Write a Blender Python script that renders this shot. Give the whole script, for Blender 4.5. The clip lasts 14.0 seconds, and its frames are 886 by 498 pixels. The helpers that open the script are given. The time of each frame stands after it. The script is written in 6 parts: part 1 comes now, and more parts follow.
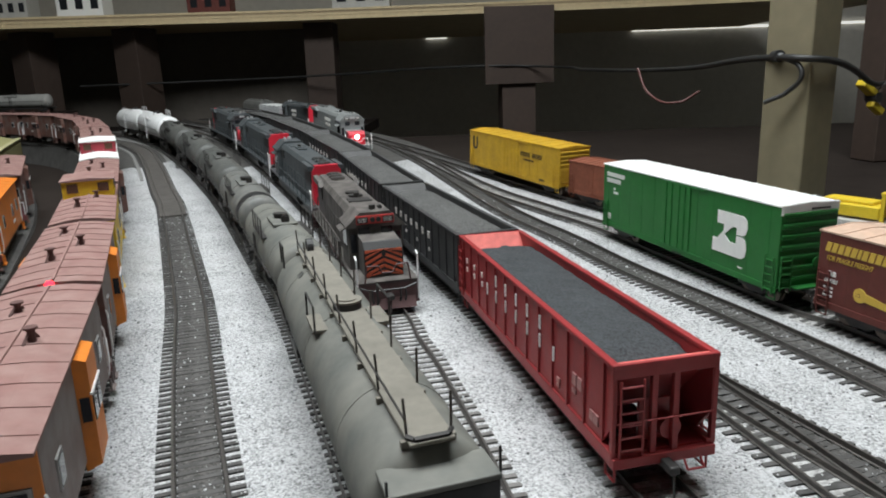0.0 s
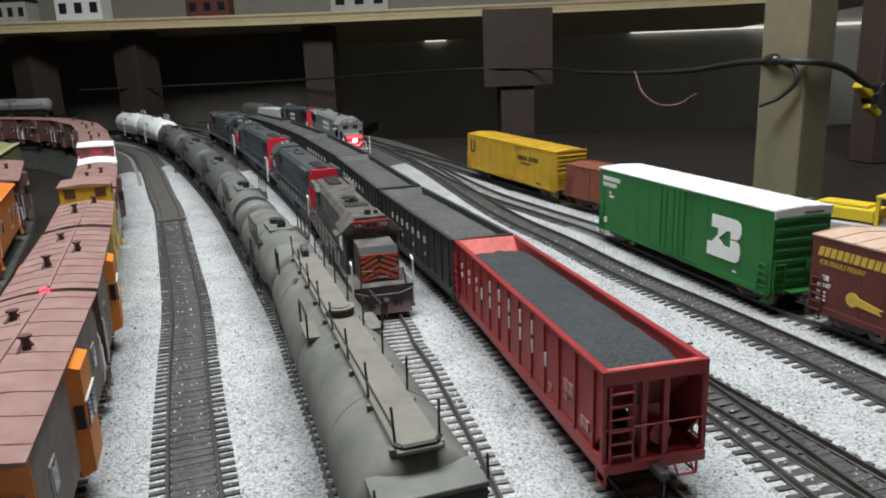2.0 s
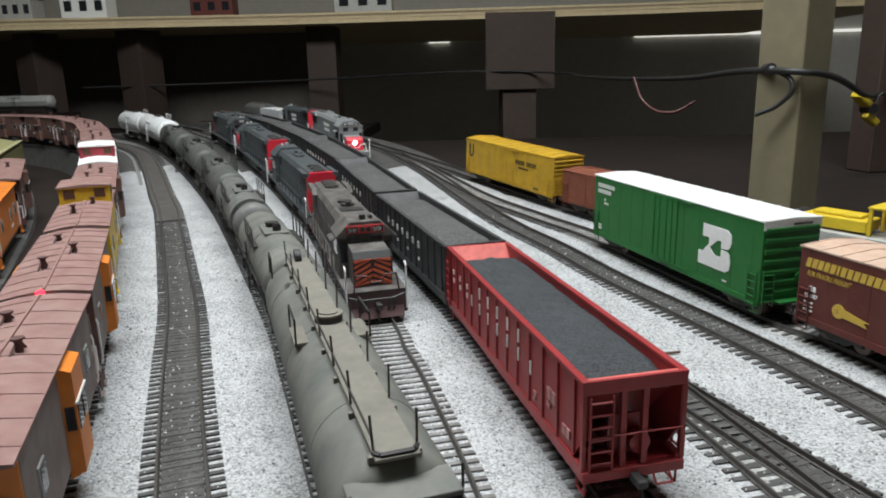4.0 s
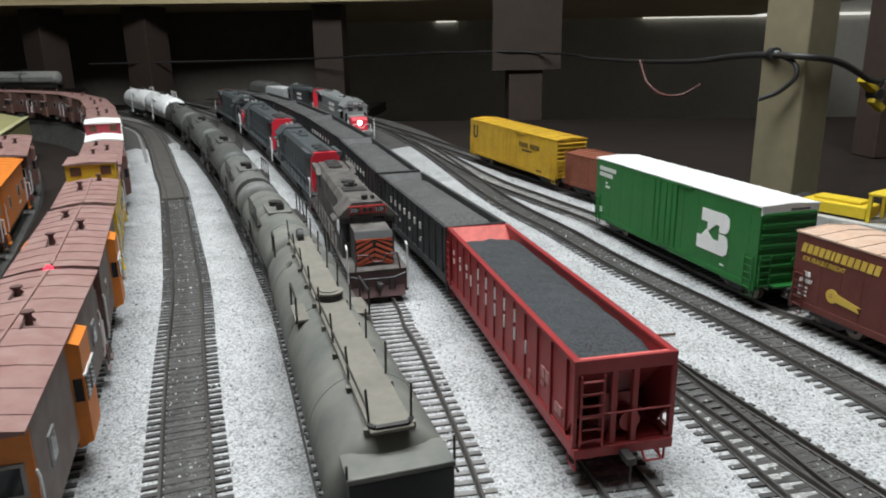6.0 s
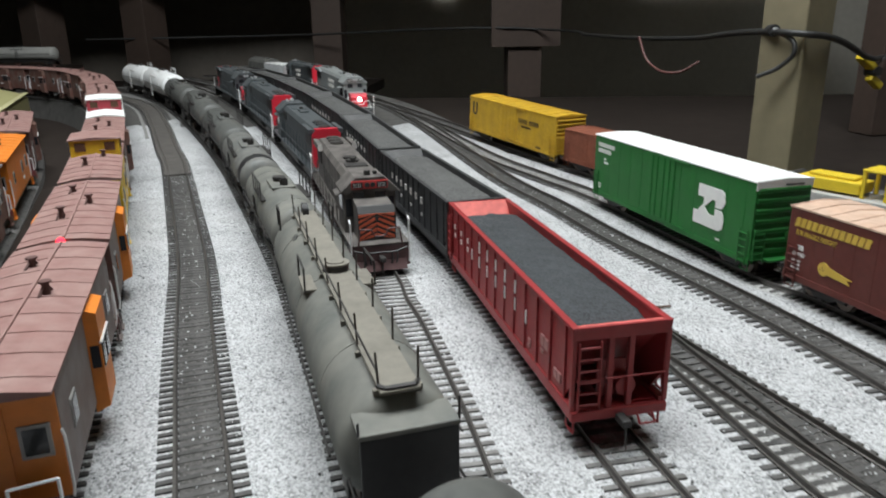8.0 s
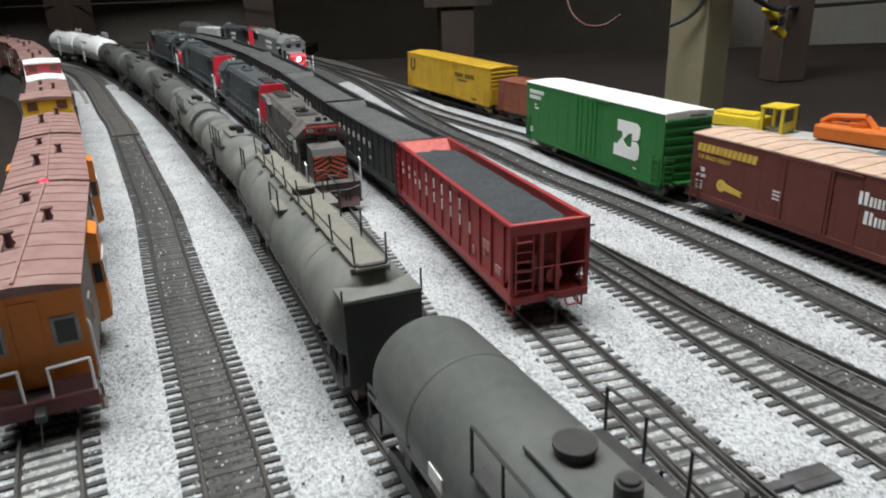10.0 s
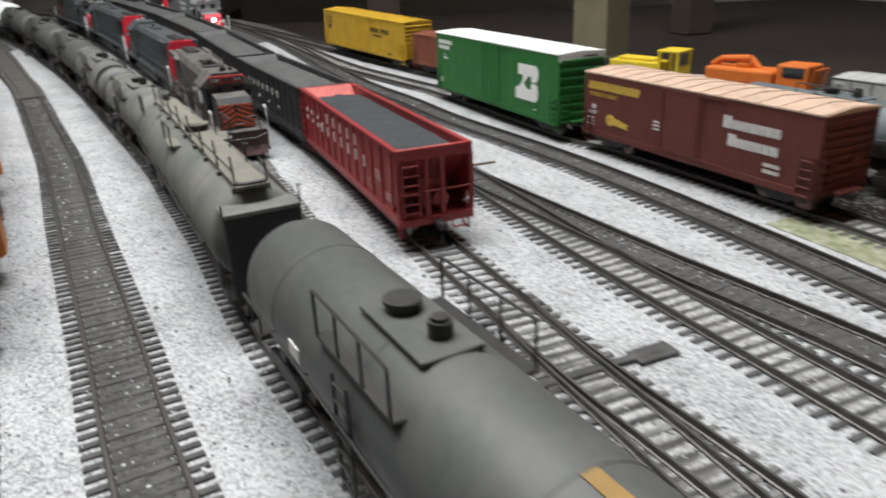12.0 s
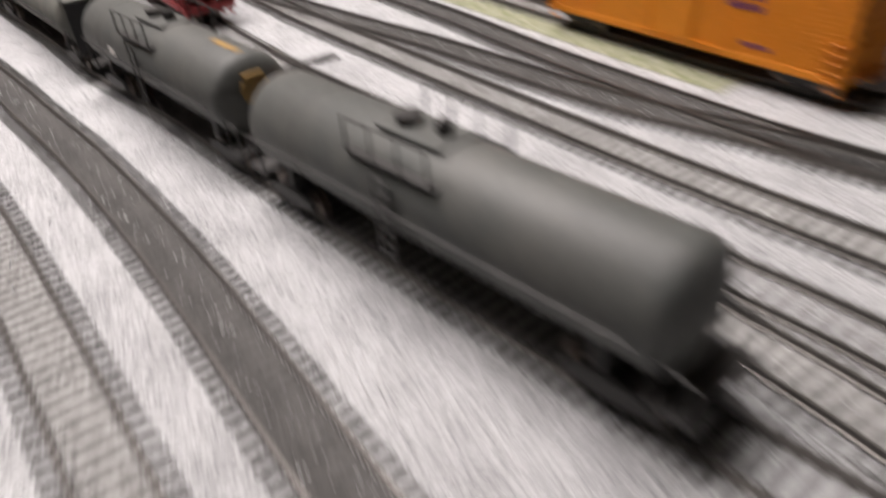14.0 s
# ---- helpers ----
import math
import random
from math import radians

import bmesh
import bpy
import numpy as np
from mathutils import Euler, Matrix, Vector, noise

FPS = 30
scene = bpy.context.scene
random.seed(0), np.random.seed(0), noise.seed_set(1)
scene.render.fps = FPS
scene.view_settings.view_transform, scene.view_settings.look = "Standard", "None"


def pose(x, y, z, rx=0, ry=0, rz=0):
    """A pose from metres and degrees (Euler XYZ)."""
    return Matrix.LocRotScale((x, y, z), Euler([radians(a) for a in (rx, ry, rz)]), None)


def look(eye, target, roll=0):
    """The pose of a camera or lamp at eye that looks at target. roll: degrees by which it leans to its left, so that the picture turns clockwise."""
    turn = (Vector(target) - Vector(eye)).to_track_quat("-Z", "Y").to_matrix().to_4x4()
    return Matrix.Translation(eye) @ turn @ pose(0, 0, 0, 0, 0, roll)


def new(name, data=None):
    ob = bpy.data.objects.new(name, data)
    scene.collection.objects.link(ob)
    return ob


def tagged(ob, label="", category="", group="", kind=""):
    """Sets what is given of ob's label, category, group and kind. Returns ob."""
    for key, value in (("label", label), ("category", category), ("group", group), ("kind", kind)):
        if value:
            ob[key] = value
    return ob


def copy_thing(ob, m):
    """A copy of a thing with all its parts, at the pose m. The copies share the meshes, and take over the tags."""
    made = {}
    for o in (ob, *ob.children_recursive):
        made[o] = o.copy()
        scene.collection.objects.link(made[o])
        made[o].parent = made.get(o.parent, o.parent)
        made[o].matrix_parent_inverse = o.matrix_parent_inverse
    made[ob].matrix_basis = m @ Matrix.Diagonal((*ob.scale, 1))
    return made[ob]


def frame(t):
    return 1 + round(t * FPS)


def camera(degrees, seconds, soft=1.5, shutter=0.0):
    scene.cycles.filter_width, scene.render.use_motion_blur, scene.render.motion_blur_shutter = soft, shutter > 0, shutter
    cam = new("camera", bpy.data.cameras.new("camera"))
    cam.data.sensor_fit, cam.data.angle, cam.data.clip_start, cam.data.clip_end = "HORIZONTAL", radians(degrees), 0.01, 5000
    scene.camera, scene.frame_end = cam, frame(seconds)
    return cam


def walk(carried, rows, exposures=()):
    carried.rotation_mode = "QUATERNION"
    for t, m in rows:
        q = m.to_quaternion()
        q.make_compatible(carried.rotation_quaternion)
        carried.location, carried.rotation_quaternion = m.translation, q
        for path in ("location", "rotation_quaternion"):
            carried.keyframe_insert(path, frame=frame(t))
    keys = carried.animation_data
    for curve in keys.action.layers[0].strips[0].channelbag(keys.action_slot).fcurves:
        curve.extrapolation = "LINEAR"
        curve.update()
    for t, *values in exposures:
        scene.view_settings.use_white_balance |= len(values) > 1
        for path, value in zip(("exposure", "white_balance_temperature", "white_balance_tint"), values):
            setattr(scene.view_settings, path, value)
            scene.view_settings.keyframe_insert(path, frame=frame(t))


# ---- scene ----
cam = camera(64.8, 14.0, soft=1.9, shutter=0.95)
PATH = [
    (0, (0.097, 0.068, 0.129), (0.008, 2.007, -0.357), -2.0),
    (0.5, (0.098, 0.068, 0.129), (0.012, 2.006, -0.355), -2.0),
    (1, (0.098, 0.067, 0.129), (0.01, 2.006, -0.351), -2.1),
    (1.5, (0.098, 0.068, 0.129), (0.013, 2.007, -0.353), -2.1),
    (2, (0.1, 0.067, 0.131), (0.01, 2.007, -0.35), -2.2),
    (2.5, (0.102, 0.067, 0.132), (0.02, 2.007, -0.348), -2.5),
    (3, (0.103, 0.065, 0.134), (0.018, 2.006, -0.339), -2.2),
    (5.5, (0.108, 0.063, 0.135), (0.0, 1.993, -0.38), -1.0),
    (6, (0.108, 0.059, 0.136), (-0.002, 1.983, -0.396), -0.9),
    (6.5, (0.108, 0.054, 0.138), (-0.006, 1.976, -0.405), -0.6),
    (7, (0.107, 0.053, 0.138), (-0.009, 1.967, -0.43), -0.7),
    (7.5, (0.107, 0.055, 0.137), (-0.014, 1.966, -0.44), -0.7),
    (10, (0.102, 0.003, 0.13), (0.165, 1.881, -0.555), -1.7),
    (10.5, (0.106, -0.002, 0.127), (0.182, 1.873, -0.565), -2.0),
    (11, (0.113, -0.006, 0.127), (0.223, 1.857, -0.592), -2.8),
    (11.5, (0.118, -0.012, 0.125), (0.25, 1.837, -0.625), -2.5),
    (12, (0.122, -0.02, 0.117), (0.34, 1.814, -0.651), -2.3),
    (12.5, (0.13, -0.046, 0.12), (0.434, 1.766, -0.669), -2.4),
    (13, (0.137, -0.088, 0.124), (0.511, 1.675, -0.743), -2.8),
    (13.5, (0.146, -0.141, 0.119), (0.54, 1.573, -0.833), -3.7),
    (14, (0.151, -0.242, 0.132), (0.623, 1.344, -0.992), -4.9),
]
EXPOSURES = [(0, 0.0, 6350, 10), (7.5, 0.0, 6350, 10), (10, 0.08, 6400, 10), (11.5, 0.1, 6450, 11), (12.5, 0.12, 6650, 16), (13.5, 0.24, 6900, 22), (14, 0.34, 7050, 23)]
walk(cam, [(t, look(eye, target, roll)) for t, eye, target, roll in PATH], EXPOSURES)

# ---- light ----
world = bpy.data.worlds.new("room_air")
scene.world = world
world.use_nodes = True
world.node_tree.nodes["Background"].inputs["Color"].default_value = (0.8, 0.85, 0.9, 1)
world.node_tree.nodes["Background"].inputs["Strength"].default_value = 0.05


def area_lamp(name, eye, target, size, size_y, watts, colour):
    data = bpy.data.lights.new(name, "AREA")
    data.shape, data.size, data.size_y, data.energy, data.color = "RECTANGLE", size, size_y, watts, colour
    ob = new(name, data)
    ob.matrix_world = look(eye, target)
    return ob


LAMP = (-0.05, 0.38, 1.25)
area_lamp("ceiling_lamp", LAMP, (-0.05, 0.55, 0.0), 1.15, 0.5, 32.8, (0.97, 1.0, 0.985))

# ---- materials ----
MATS = {}


def mat(name, colour, rough=0.6, metal=0.0, vary=0.25, grain=300.0, bump=0.15, dust=0.0, dust_colour=(0.42, 0.39, 0.34), emit=None, stain=60.0, per_piece=0.0):
    """Paint or plain stuff: two scales of tone, fine relief and, where asked, dust in patches."""
    if name in MATS:
        return MATS[name]
    m = bpy.data.materials.new(name)
    m.use_nodes = True
    t = m.node_tree
    b = t.nodes["Principled BSDF"]
    b.inputs["Roughness"].default_value, b.inputs["Metallic"].default_value = rough, metal
    co = t.nodes.new("ShaderNodeTexCoord")
    fine = t.nodes.new("ShaderNodeTexNoise")
    fine.inputs["Scale"].default_value, fine.inputs["Detail"].default_value = grain, 6
    wide = t.nodes.new("ShaderNodeTexNoise")
    wide.inputs["Scale"].default_value, wide.inputs["Detail"].default_value = stain, 5
    for n in (fine, wide):
        t.links.new(co.outputs["Object"], n.inputs["Vector"])
    both = t.nodes.new("ShaderNodeMath")
    both.operation = "ADD"
    t.links.new(fine.outputs["Fac"], both.inputs[0])
    t.links.new(wide.outputs["Fac"], both.inputs[1])
    ramp = t.nodes.new("ShaderNodeMapRange")
    ramp.inputs["From Min"].default_value, ramp.inputs["From Max"].default_value = 0.6, 1.4
    ramp.inputs["To Min"].default_value, ramp.inputs["To Max"].default_value = 1 - vary, 1 + vary
    t.links.new(both.outputs[0], ramp.inputs["Value"])
    tone = t.nodes.new("ShaderNodeMix")
    tone.data_type, tone.blend_type = "RGBA", "MULTIPLY"
    tone.inputs["Factor"].default_value = 1
    tone.inputs[6].default_value = (*colour, 1)
    t.links.new(ramp.outputs[0], tone.inputs[7])
    out = tone.outputs[2]
    if per_piece:
        info = t.nodes.new("ShaderNodeObjectInfo")
        pr = t.nodes.new("ShaderNodeMapRange")
        pr.inputs["To Min"].default_value, pr.inputs["To Max"].default_value = 1 - per_piece, 1 + per_piece
        t.links.new(info.outputs["Random"], pr.inputs["Value"])
        pm = t.nodes.new("ShaderNodeMix")
        pm.data_type, pm.blend_type = "RGBA", "MULTIPLY"
        pm.inputs["Factor"].default_value = 1
        t.links.new(out, pm.inputs[6])
        t.links.new(pr.outputs[0], pm.inputs[7])
        out = pm.outputs[2]
    if dust:
        dn = t.nodes.new("ShaderNodeTexNoise")
        dn.inputs["Scale"].default_value, dn.inputs["Detail"].default_value = stain * 1.7, 8
        t.links.new(co.outputs["Object"], dn.inputs["Vector"])
        dr = t.nodes.new("ShaderNodeMapRange")
        dr.inputs["From Min"].default_value, dr.inputs["From Max"].default_value = 0.35, 0.7
        dr.inputs["To Max"].default_value = dust
        t.links.new(dn.outputs["Fac"], dr.inputs["Value"])
        dm = t.nodes.new("ShaderNodeMix")
        dm.data_type = "RGBA"
        t.links.new(dr.outputs[0], dm.inputs["Factor"])
        t.links.new(out, dm.inputs[6])
        dm.inputs[7].default_value = (*dust_colour, 1)
        out = dm.outputs[2]
    t.links.new(out, b.inputs["Base Color"])
    if bump:
        bp = t.nodes.new("ShaderNodeBump")
        bp.inputs["Strength"].default_value, bp.inputs["Distance"].default_value = bump, 0.0004
        t.links.new(fine.outputs["Fac"], bp.inputs["Height"])
        t.links.new(bp.outputs[0], b.inputs["Normal"])
    if emit:
        b.inputs["Emission Color"].default_value, b.inputs["Emission Strength"].default_value = (*emit[0], 1), emit[1]
    MATS[name] = m
    return m


def ballast_mat(name, light, dark, share, scale=900.0):
    """Crushed stone: grains of two tones by cells, with patches."""
    m = bpy.data.materials.new(name)
    m.use_nodes = True
    t = m.node_tree
    b = t.nodes["Principled BSDF"]
    b.inputs["Roughness"].default_value = 0.9
    co = t.nodes.new("ShaderNodeTexCoord")
    cell = t.nodes.new("ShaderNodeTexVoronoi")
    cell.inputs["Scale"].default_value = scale
    fine = t.nodes.new("ShaderNodeTexNoise")
    fine.inputs["Scale"].default_value, fine.inputs["Detail"].default_value = scale * 0.55, 5
    wide = t.nodes.new("ShaderNodeTexNoise")
    wide.inputs["Scale"].default_value, wide.inputs["Detail"].default_value = 35, 6
    for n in (cell, fine, wide):
        t.links.new(co.outputs["Object"], n.inputs["Vector"])
    sep = t.nodes.new("ShaderNodeSeparateColor")
    t.links.new(cell.outputs["Color"], sep.inputs[0])
    add = t.nodes.new("ShaderNodeMath")
    add.operation = "MULTIPLY_ADD"
    add.inputs[1].default_value = 0.55
    t.links.new(sep.outputs[0], add.inputs[0])
    t.links.new(fine.outputs["Fac"], add.inputs[2])
    add2 = t.nodes.new("ShaderNodeMath")
    add2.operation = "MULTIPLY_ADD"
    add2.inputs[1].default_value = 0.6
    t.links.new(wide.outputs["Fac"], add2.inputs[0])
    t.links.new(add.outputs[0], add2.inputs[2])
    mr = t.nodes.new("ShaderNodeMapRange")
    mr.inputs["From Min"].default_value, mr.inputs["From Max"].default_value = 0.55 + share, 1.25 + share
    t.links.new(add2.outputs[0], mr.inputs["Value"])
    mix = t.nodes.new("ShaderNodeMix")
    mix.data_type = "RGBA"
    mix.inputs[6].default_value, mix.inputs[7].default_value = (*dark, 1), (*light, 1)
    t.links.new(mr.outputs[0], mix.inputs["Factor"])
    t.links.new(mix.outputs[2], b.inputs["Base Color"])
    bp = t.nodes.new("ShaderNodeBump")
    bp.inputs["Strength"].default_value, bp.inputs["Distance"].default_value = 0.9, 0.0009
    t.links.new(add.outputs[0], bp.inputs["Height"])
    t.links.new(bp.outputs[0], b.inputs["Normal"])
    MATS[name] = m
    return m


BALLAST = ballast_mat("white_ballast", (0.56, 0.568, 0.578), (0.11, 0.11, 0.11), 0.03, 1350.0)
DARK_BED = ballast_mat("oily_ballast", (0.105, 0.1, 0.095), (0.022, 0.021, 0.02), 0.12)
GREY_BED = ballast_mat("grey_ballast", (0.46, 0.46, 0.45), (0.13, 0.125, 0.12), 0.05)
CINDER = ballast_mat("cinder_ballast", (0.13, 0.125, 0.12), (0.03, 0.03, 0.03), 0.05)
STONE = mat("ballast_stone", (0.62, 0.62, 0.62), 0.9, vary=0.3)
TIE = mat("dark_tie_plastic", (0.052, 0.05, 0.048), 0.8, dust=0.5, dust_colour=(0.135, 0.132, 0.13), per_piece=0.35)
TIE_GREY = mat("dusty_tie_plastic", (0.11, 0.105, 0.1), 0.8, dust=0.55, dust_colour=(0.34, 0.335, 0.33), per_piece=0.35)
RAIL = mat("weathered_nickel_rail", (0.12, 0.112, 0.105), 0.42, 0.6, vary=0.2)
STEEL = mat("dark_steel", (0.045, 0.043, 0.042), 0.55, 0.3)
WHEEL = mat("wheel_steel", (0.16, 0.13, 0.11), 0.4, 0.8)
BLACK = mat("black_plastic", (0.022, 0.022, 0.023), 0.5, vary=0.3)
GLASS = mat("dark_window_glass", (0.02, 0.022, 0.026), 0.08, vary=0.05, bump=0.0)
WHITE_WIRE = mat("white_handrail_paint", (0.8, 0.8, 0.8), 0.45, vary=0.08)
BONE = mat("faded_white_lettering", (0.74, 0.72, 0.69), 0.6, vary=0.12)
LETTER = mat("white_lettering", (0.84, 0.84, 0.82), 0.55, vary=0.06)
GOLD = mat("gold_lettering", (0.62, 0.42, 0.07), 0.55, vary=0.1)
HOPPER_RED = mat("hopper_red", (0.275, 0.02, 0.023), 0.5, vary=0.18, dust=0.15, dust_colour=(0.25, 0.09, 0.08))
HOPPER_BLACK = mat("hopper_black", (0.028, 0.029, 0.031), 0.55, vary=0.3, dust=0.3, dust_colour=(0.11, 0.105, 0.1))
BN_GREEN = mat("boxcar_green", (0.018, 0.155, 0.03), 0.42, vary=0.12, dust=0.12, dust_colour=(0.08, 0.16, 0.08))
WHITE_ROOF = mat("white_roof_paint", (0.84, 0.85, 0.84), 0.5, vary=0.04)
MAROON = mat("boxcar_brown", (0.115, 0.026, 0.020), 0.5, vary=0.18, dust=0.12, dust_colour=(0.22, 0.1, 0.08))
TAN_ROOF = mat("dusty_tan_roof", (0.50, 0.34, 0.25), 0.75, vary=0.2, dust=0.4, dust_colour=(0.6, 0.47, 0.38))
YELLOW = mat("boxcar_yellow", (0.56, 0.34, 0.02), 0.5, vary=0.18, dust=0.35, dust_colour=(0.28, 0.17, 0.04))
ORANGE = mat("boxcar_orange", (0.72, 0.235, 0.012), 0.5, vary=0.1)
MOW_ORANGE = mat("machine_orange", (0.62, 0.15, 0.022), 0.5, vary=0.15)
MOW_YELLOW = mat("machine_yellow", (0.68, 0.50, 0.03), 0.45, vary=0.12)
RUST_RED = mat("rust_red_car", (0.21, 0.065, 0.035), 0.7, vary=0.25)
ROOF_BROWN = mat("caboose_roof_brown", (0.235, 0.125, 0.112), 0.75, vary=0.14, dust=0.6, dust_colour=(0.34, 0.23, 0.205))
CAB_BROWN = mat("caboose_side_brown", (0.13, 0.05, 0.035), 0.6, vary=0.2, dust=0.5, dust_colour=(0.2, 0.17, 0.155))
CAB_GREY = mat("caboose_side_weathered", (0.17, 0.125, 0.115), 0.65, vary=0.2, dust=0.6, dust_colour=(0.25, 0.225, 0.215))
CAB_ORANGE = mat("caboose_orange", (0.68, 0.20, 0.02), 0.5, vary=0.12, dust=0.2, dust_colour=(0.4, 0.2, 0.08))
CAB_YELLOW = mat("caboose_yellow", (0.68, 0.45, 0.02), 0.5, vary=0.12)
CAB_RED = mat("caboose_red", (0.32, 0.025, 0.04), 0.5, vary=0.12)
TANK_TAN = mat("dusty_tank_grey", (0.12, 0.125, 0.115), 0.62, vary=0.22, dust=0.75, dust_colour=(0.215, 0.21, 0.185), stain=38)
TANK_WALK = mat("dusty_walkway_tan", (0.185, 0.172, 0.145), 0.8, vary=0.2)
RAIL_BROWN = mat("dusty_brown_rod", (0.075, 0.066, 0.056), 0.75, vary=0.2)
TANK_GREY = mat("tank_dark_grey", (0.075, 0.08, 0.076), 0.55, vary=0.22, dust=0.6, dust_colour=(0.135, 0.13, 0.118), stain=22)
TANK_MID = mat("tank_mid_grey", (0.12, 0.125, 0.12), 0.55, vary=0.2, dust=0.5, dust_colour=(0.22, 0.21, 0.19))
TANK_WHITE = mat("tank_white", (0.74, 0.75, 0.75), 0.45, vary=0.08)
SP_GREY = mat("engine_grey", (0.19, 0.20, 0.20), 0.45, vary=0.1, dust=0.15, dust_colour=(0.3, 0.3, 0.29))
SP_DARK = mat("engine_dark_grey", (0.052, 0.062, 0.068), 0.55, vary=0.25, dust=0.4, dust_colour=(0.125, 0.128, 0.126))
SP_RED = mat("engine_red", (0.62, 0.028, 0.05), 0.4, vary=0.06)
TUNNEL = mat("engine_sooty_brown", (0.060, 0.053, 0.050), 0.7, vary=0.3, dust=0.65, dust_colour=(0.185, 0.17, 0.155))
CHEVRON = mat("chevron_orange", (0.60, 0.12, 0.055), 0.55, vary=0.2)
PILOT = mat("pilot_brown", (0.09, 0.045, 0.045), 0.65, vary=0.3)
LEAD_GREY = mat("lead_engine_grey", (0.235, 0.25, 0.25), 0.42, vary=0.07)
COAL = ballast_mat("crushed_coal", (0.058, 0.064, 0.070), (0.020, 0.022, 0.024), 0.05, 1500.0)
COAL_GREY = ballast_mat("dusty_coal", (0.12, 0.12, 0.117), (0.04, 0.04, 0.04), 0.05, 1300.0)
SILVER = mat("silver_paint", (0.55, 0.56, 0.57), 0.35, 0.4, vary=0.1)
PALE_GREY = mat("pale_grey_car", (0.42, 0.42, 0.40), 0.6, vary=0.15)
PINE = mat("pine_lumber", (0.195, 0.168, 0.105), 0.7, vary=0.14, grain=90, stain=14)
DARK_POST = mat("dark_stained_lumber", (0.052, 0.034, 0.026), 0.7, vary=0.2, grain=90, stain=14)
PLY = mat("plywood_edge", (0.62, 0.50, 0.30), 0.7, vary=0.15, grain=160, stain=30)
PLY_UNDER = mat("plywood_underside", (0.34, 0.26, 0.16), 0.8, vary=0.2, grain=60, stain=8)
WALL = mat("grey_wall_paint", (0.58, 0.56, 0.51), 0.85, vary=0.1, grain=40, stain=4)
ROOM = mat("room_wall_paint", (0.72, 0.71, 0.67), 0.85, vary=0.05, grain=20, stain=3)
DARK_SHELF = mat("dark_brown_board", (0.028, 0.022, 0.019), 0.8, vary=0.2, grain=40, stain=6)
MATS["dark_brown_board"].node_tree.nodes["Principled BSDF"].inputs["Specular IOR Level"].default_value = 0.1
OLIVE = mat("olive_painted_board", (0.30, 0.285, 0.13), 0.7, vary=0.1, grain=60, stain=10)
CABLE = mat("black_cable_rubber", (0.02, 0.02, 0.02), 0.5, vary=0.1)
CABLE_BROWN = mat("brown_cable", (0.10, 0.035, 0.03), 0.5, vary=0.1)
GRASS = mat("static_grass_green", (0.16, 0.18, 0.085), 0.9, vary=0.4, dust=0.8, dust_colour=(0.40, 0.39, 0.32), stain=110)
CONCRETE = mat("grey_plaster", (0.20, 0.197, 0.19), 0.85, vary=0.15)
LED_RED = mat("red_marker_lens", (0.8, 0.02, 0.03), 0.3, vary=0, bump=0, emit=((1.0, 0.02, 0.04), 5.0))
HEADLIGHT = mat("lit_headlight_lens", (0.9, 0.85, 0.75), 0.3, vary=0, bump=0, emit=((1.0, 0.86, 0.72), 60.0))

# ---- shapes: millimetres in, metres out ----
K = 0.001


def box(bm, x0, x1, y0, y1, z0, z1, bevel=0.0):
    r = bmesh.ops.create_cube(bm, size=1, matrix=Matrix.LocRotScale(((x0 + x1) / 2, (y0 + y1) / 2, (z0 + z1) / 2), None, (abs(x1 - x0), abs(y1 - y0), abs(z1 - z0))))
    if bevel:
        edges = list({e for v in r["verts"] for e in v.link_edges})
        bmesh.ops.bevel(bm, geom=edges, offset=bevel, segments=2, affect="EDGES", profile=0.5)


def rod(bm, a, b, r, seg=6):
    a, b = Vector(a), Vector(b)
    m = Matrix.Translation((a + b) / 2) @ (b - a).to_track_quat("Z", "Y").to_matrix().to_4x4()
    bmesh.ops.create_cone(bm, cap_ends=True, segments=seg, radius1=r, radius2=r, depth=(b - a).length, matrix=m)


def wire(bm, pts, r=0.35, seg=5):
    for a, b in zip(pts, pts[1:]):
        rod(bm, a, b, r, seg)


def disc(bm, c, axis, r, depth, seg=16):
    a = Vector(c) - Vector(axis) * depth / 2
    rod(bm, a, a + Vector(axis) * depth, r, seg)


def prism(bm, outline, x0, x1):
    """A YZ outline drawn along X."""
    n = len(outline)
    va = [bm.verts.new((x0, y, z)) for y, z in outline]
    vb = [bm.verts.new((x1, y, z)) for y, z in outline]
    for i in range(n):
        bm.faces.new((va[i], va[(i + 1) % n], vb[(i + 1) % n], vb[i]))
    bm.faces.new(va[::-1])
    bm.faces.new(vb)


def side_prism(bm, outline, y0, y1):
    """An XZ outline drawn along Y."""
    n = len(outline)
    va = [bm.verts.new((x, y0, z)) for x, z in outline]
    vb = [bm.verts.new((x, y1, z)) for x, z in outline]
    for i in range(n):
        bm.faces.new((va[i], va[(i + 1) % n], vb[(i + 1) % n], vb[i]))
    bm.faces.new(va[::-1])
    bm.faces.new(vb)


def lathe(bm, profile, z0, seg=40, axis="X"):
    """A profile of (place along the axis, radius) turned round the X axis at height z0."""
    rings = []
    for x, r in profile:
        rings.append([bm.verts.new((x, r * math.cos(2 * math.pi * k / seg), z0 + r * math.sin(2 * math.pi * k / seg))) for k in range(seg)])
    for a, b in zip(rings, rings[1:]):
        for k in range(seg):
            bm.faces.new((a[k], a[(k + 1) % seg], b[(k + 1) % seg], b[k]))
    bm.faces.new(rings[0][::-1])
    bm.faces.new(rings[-1])


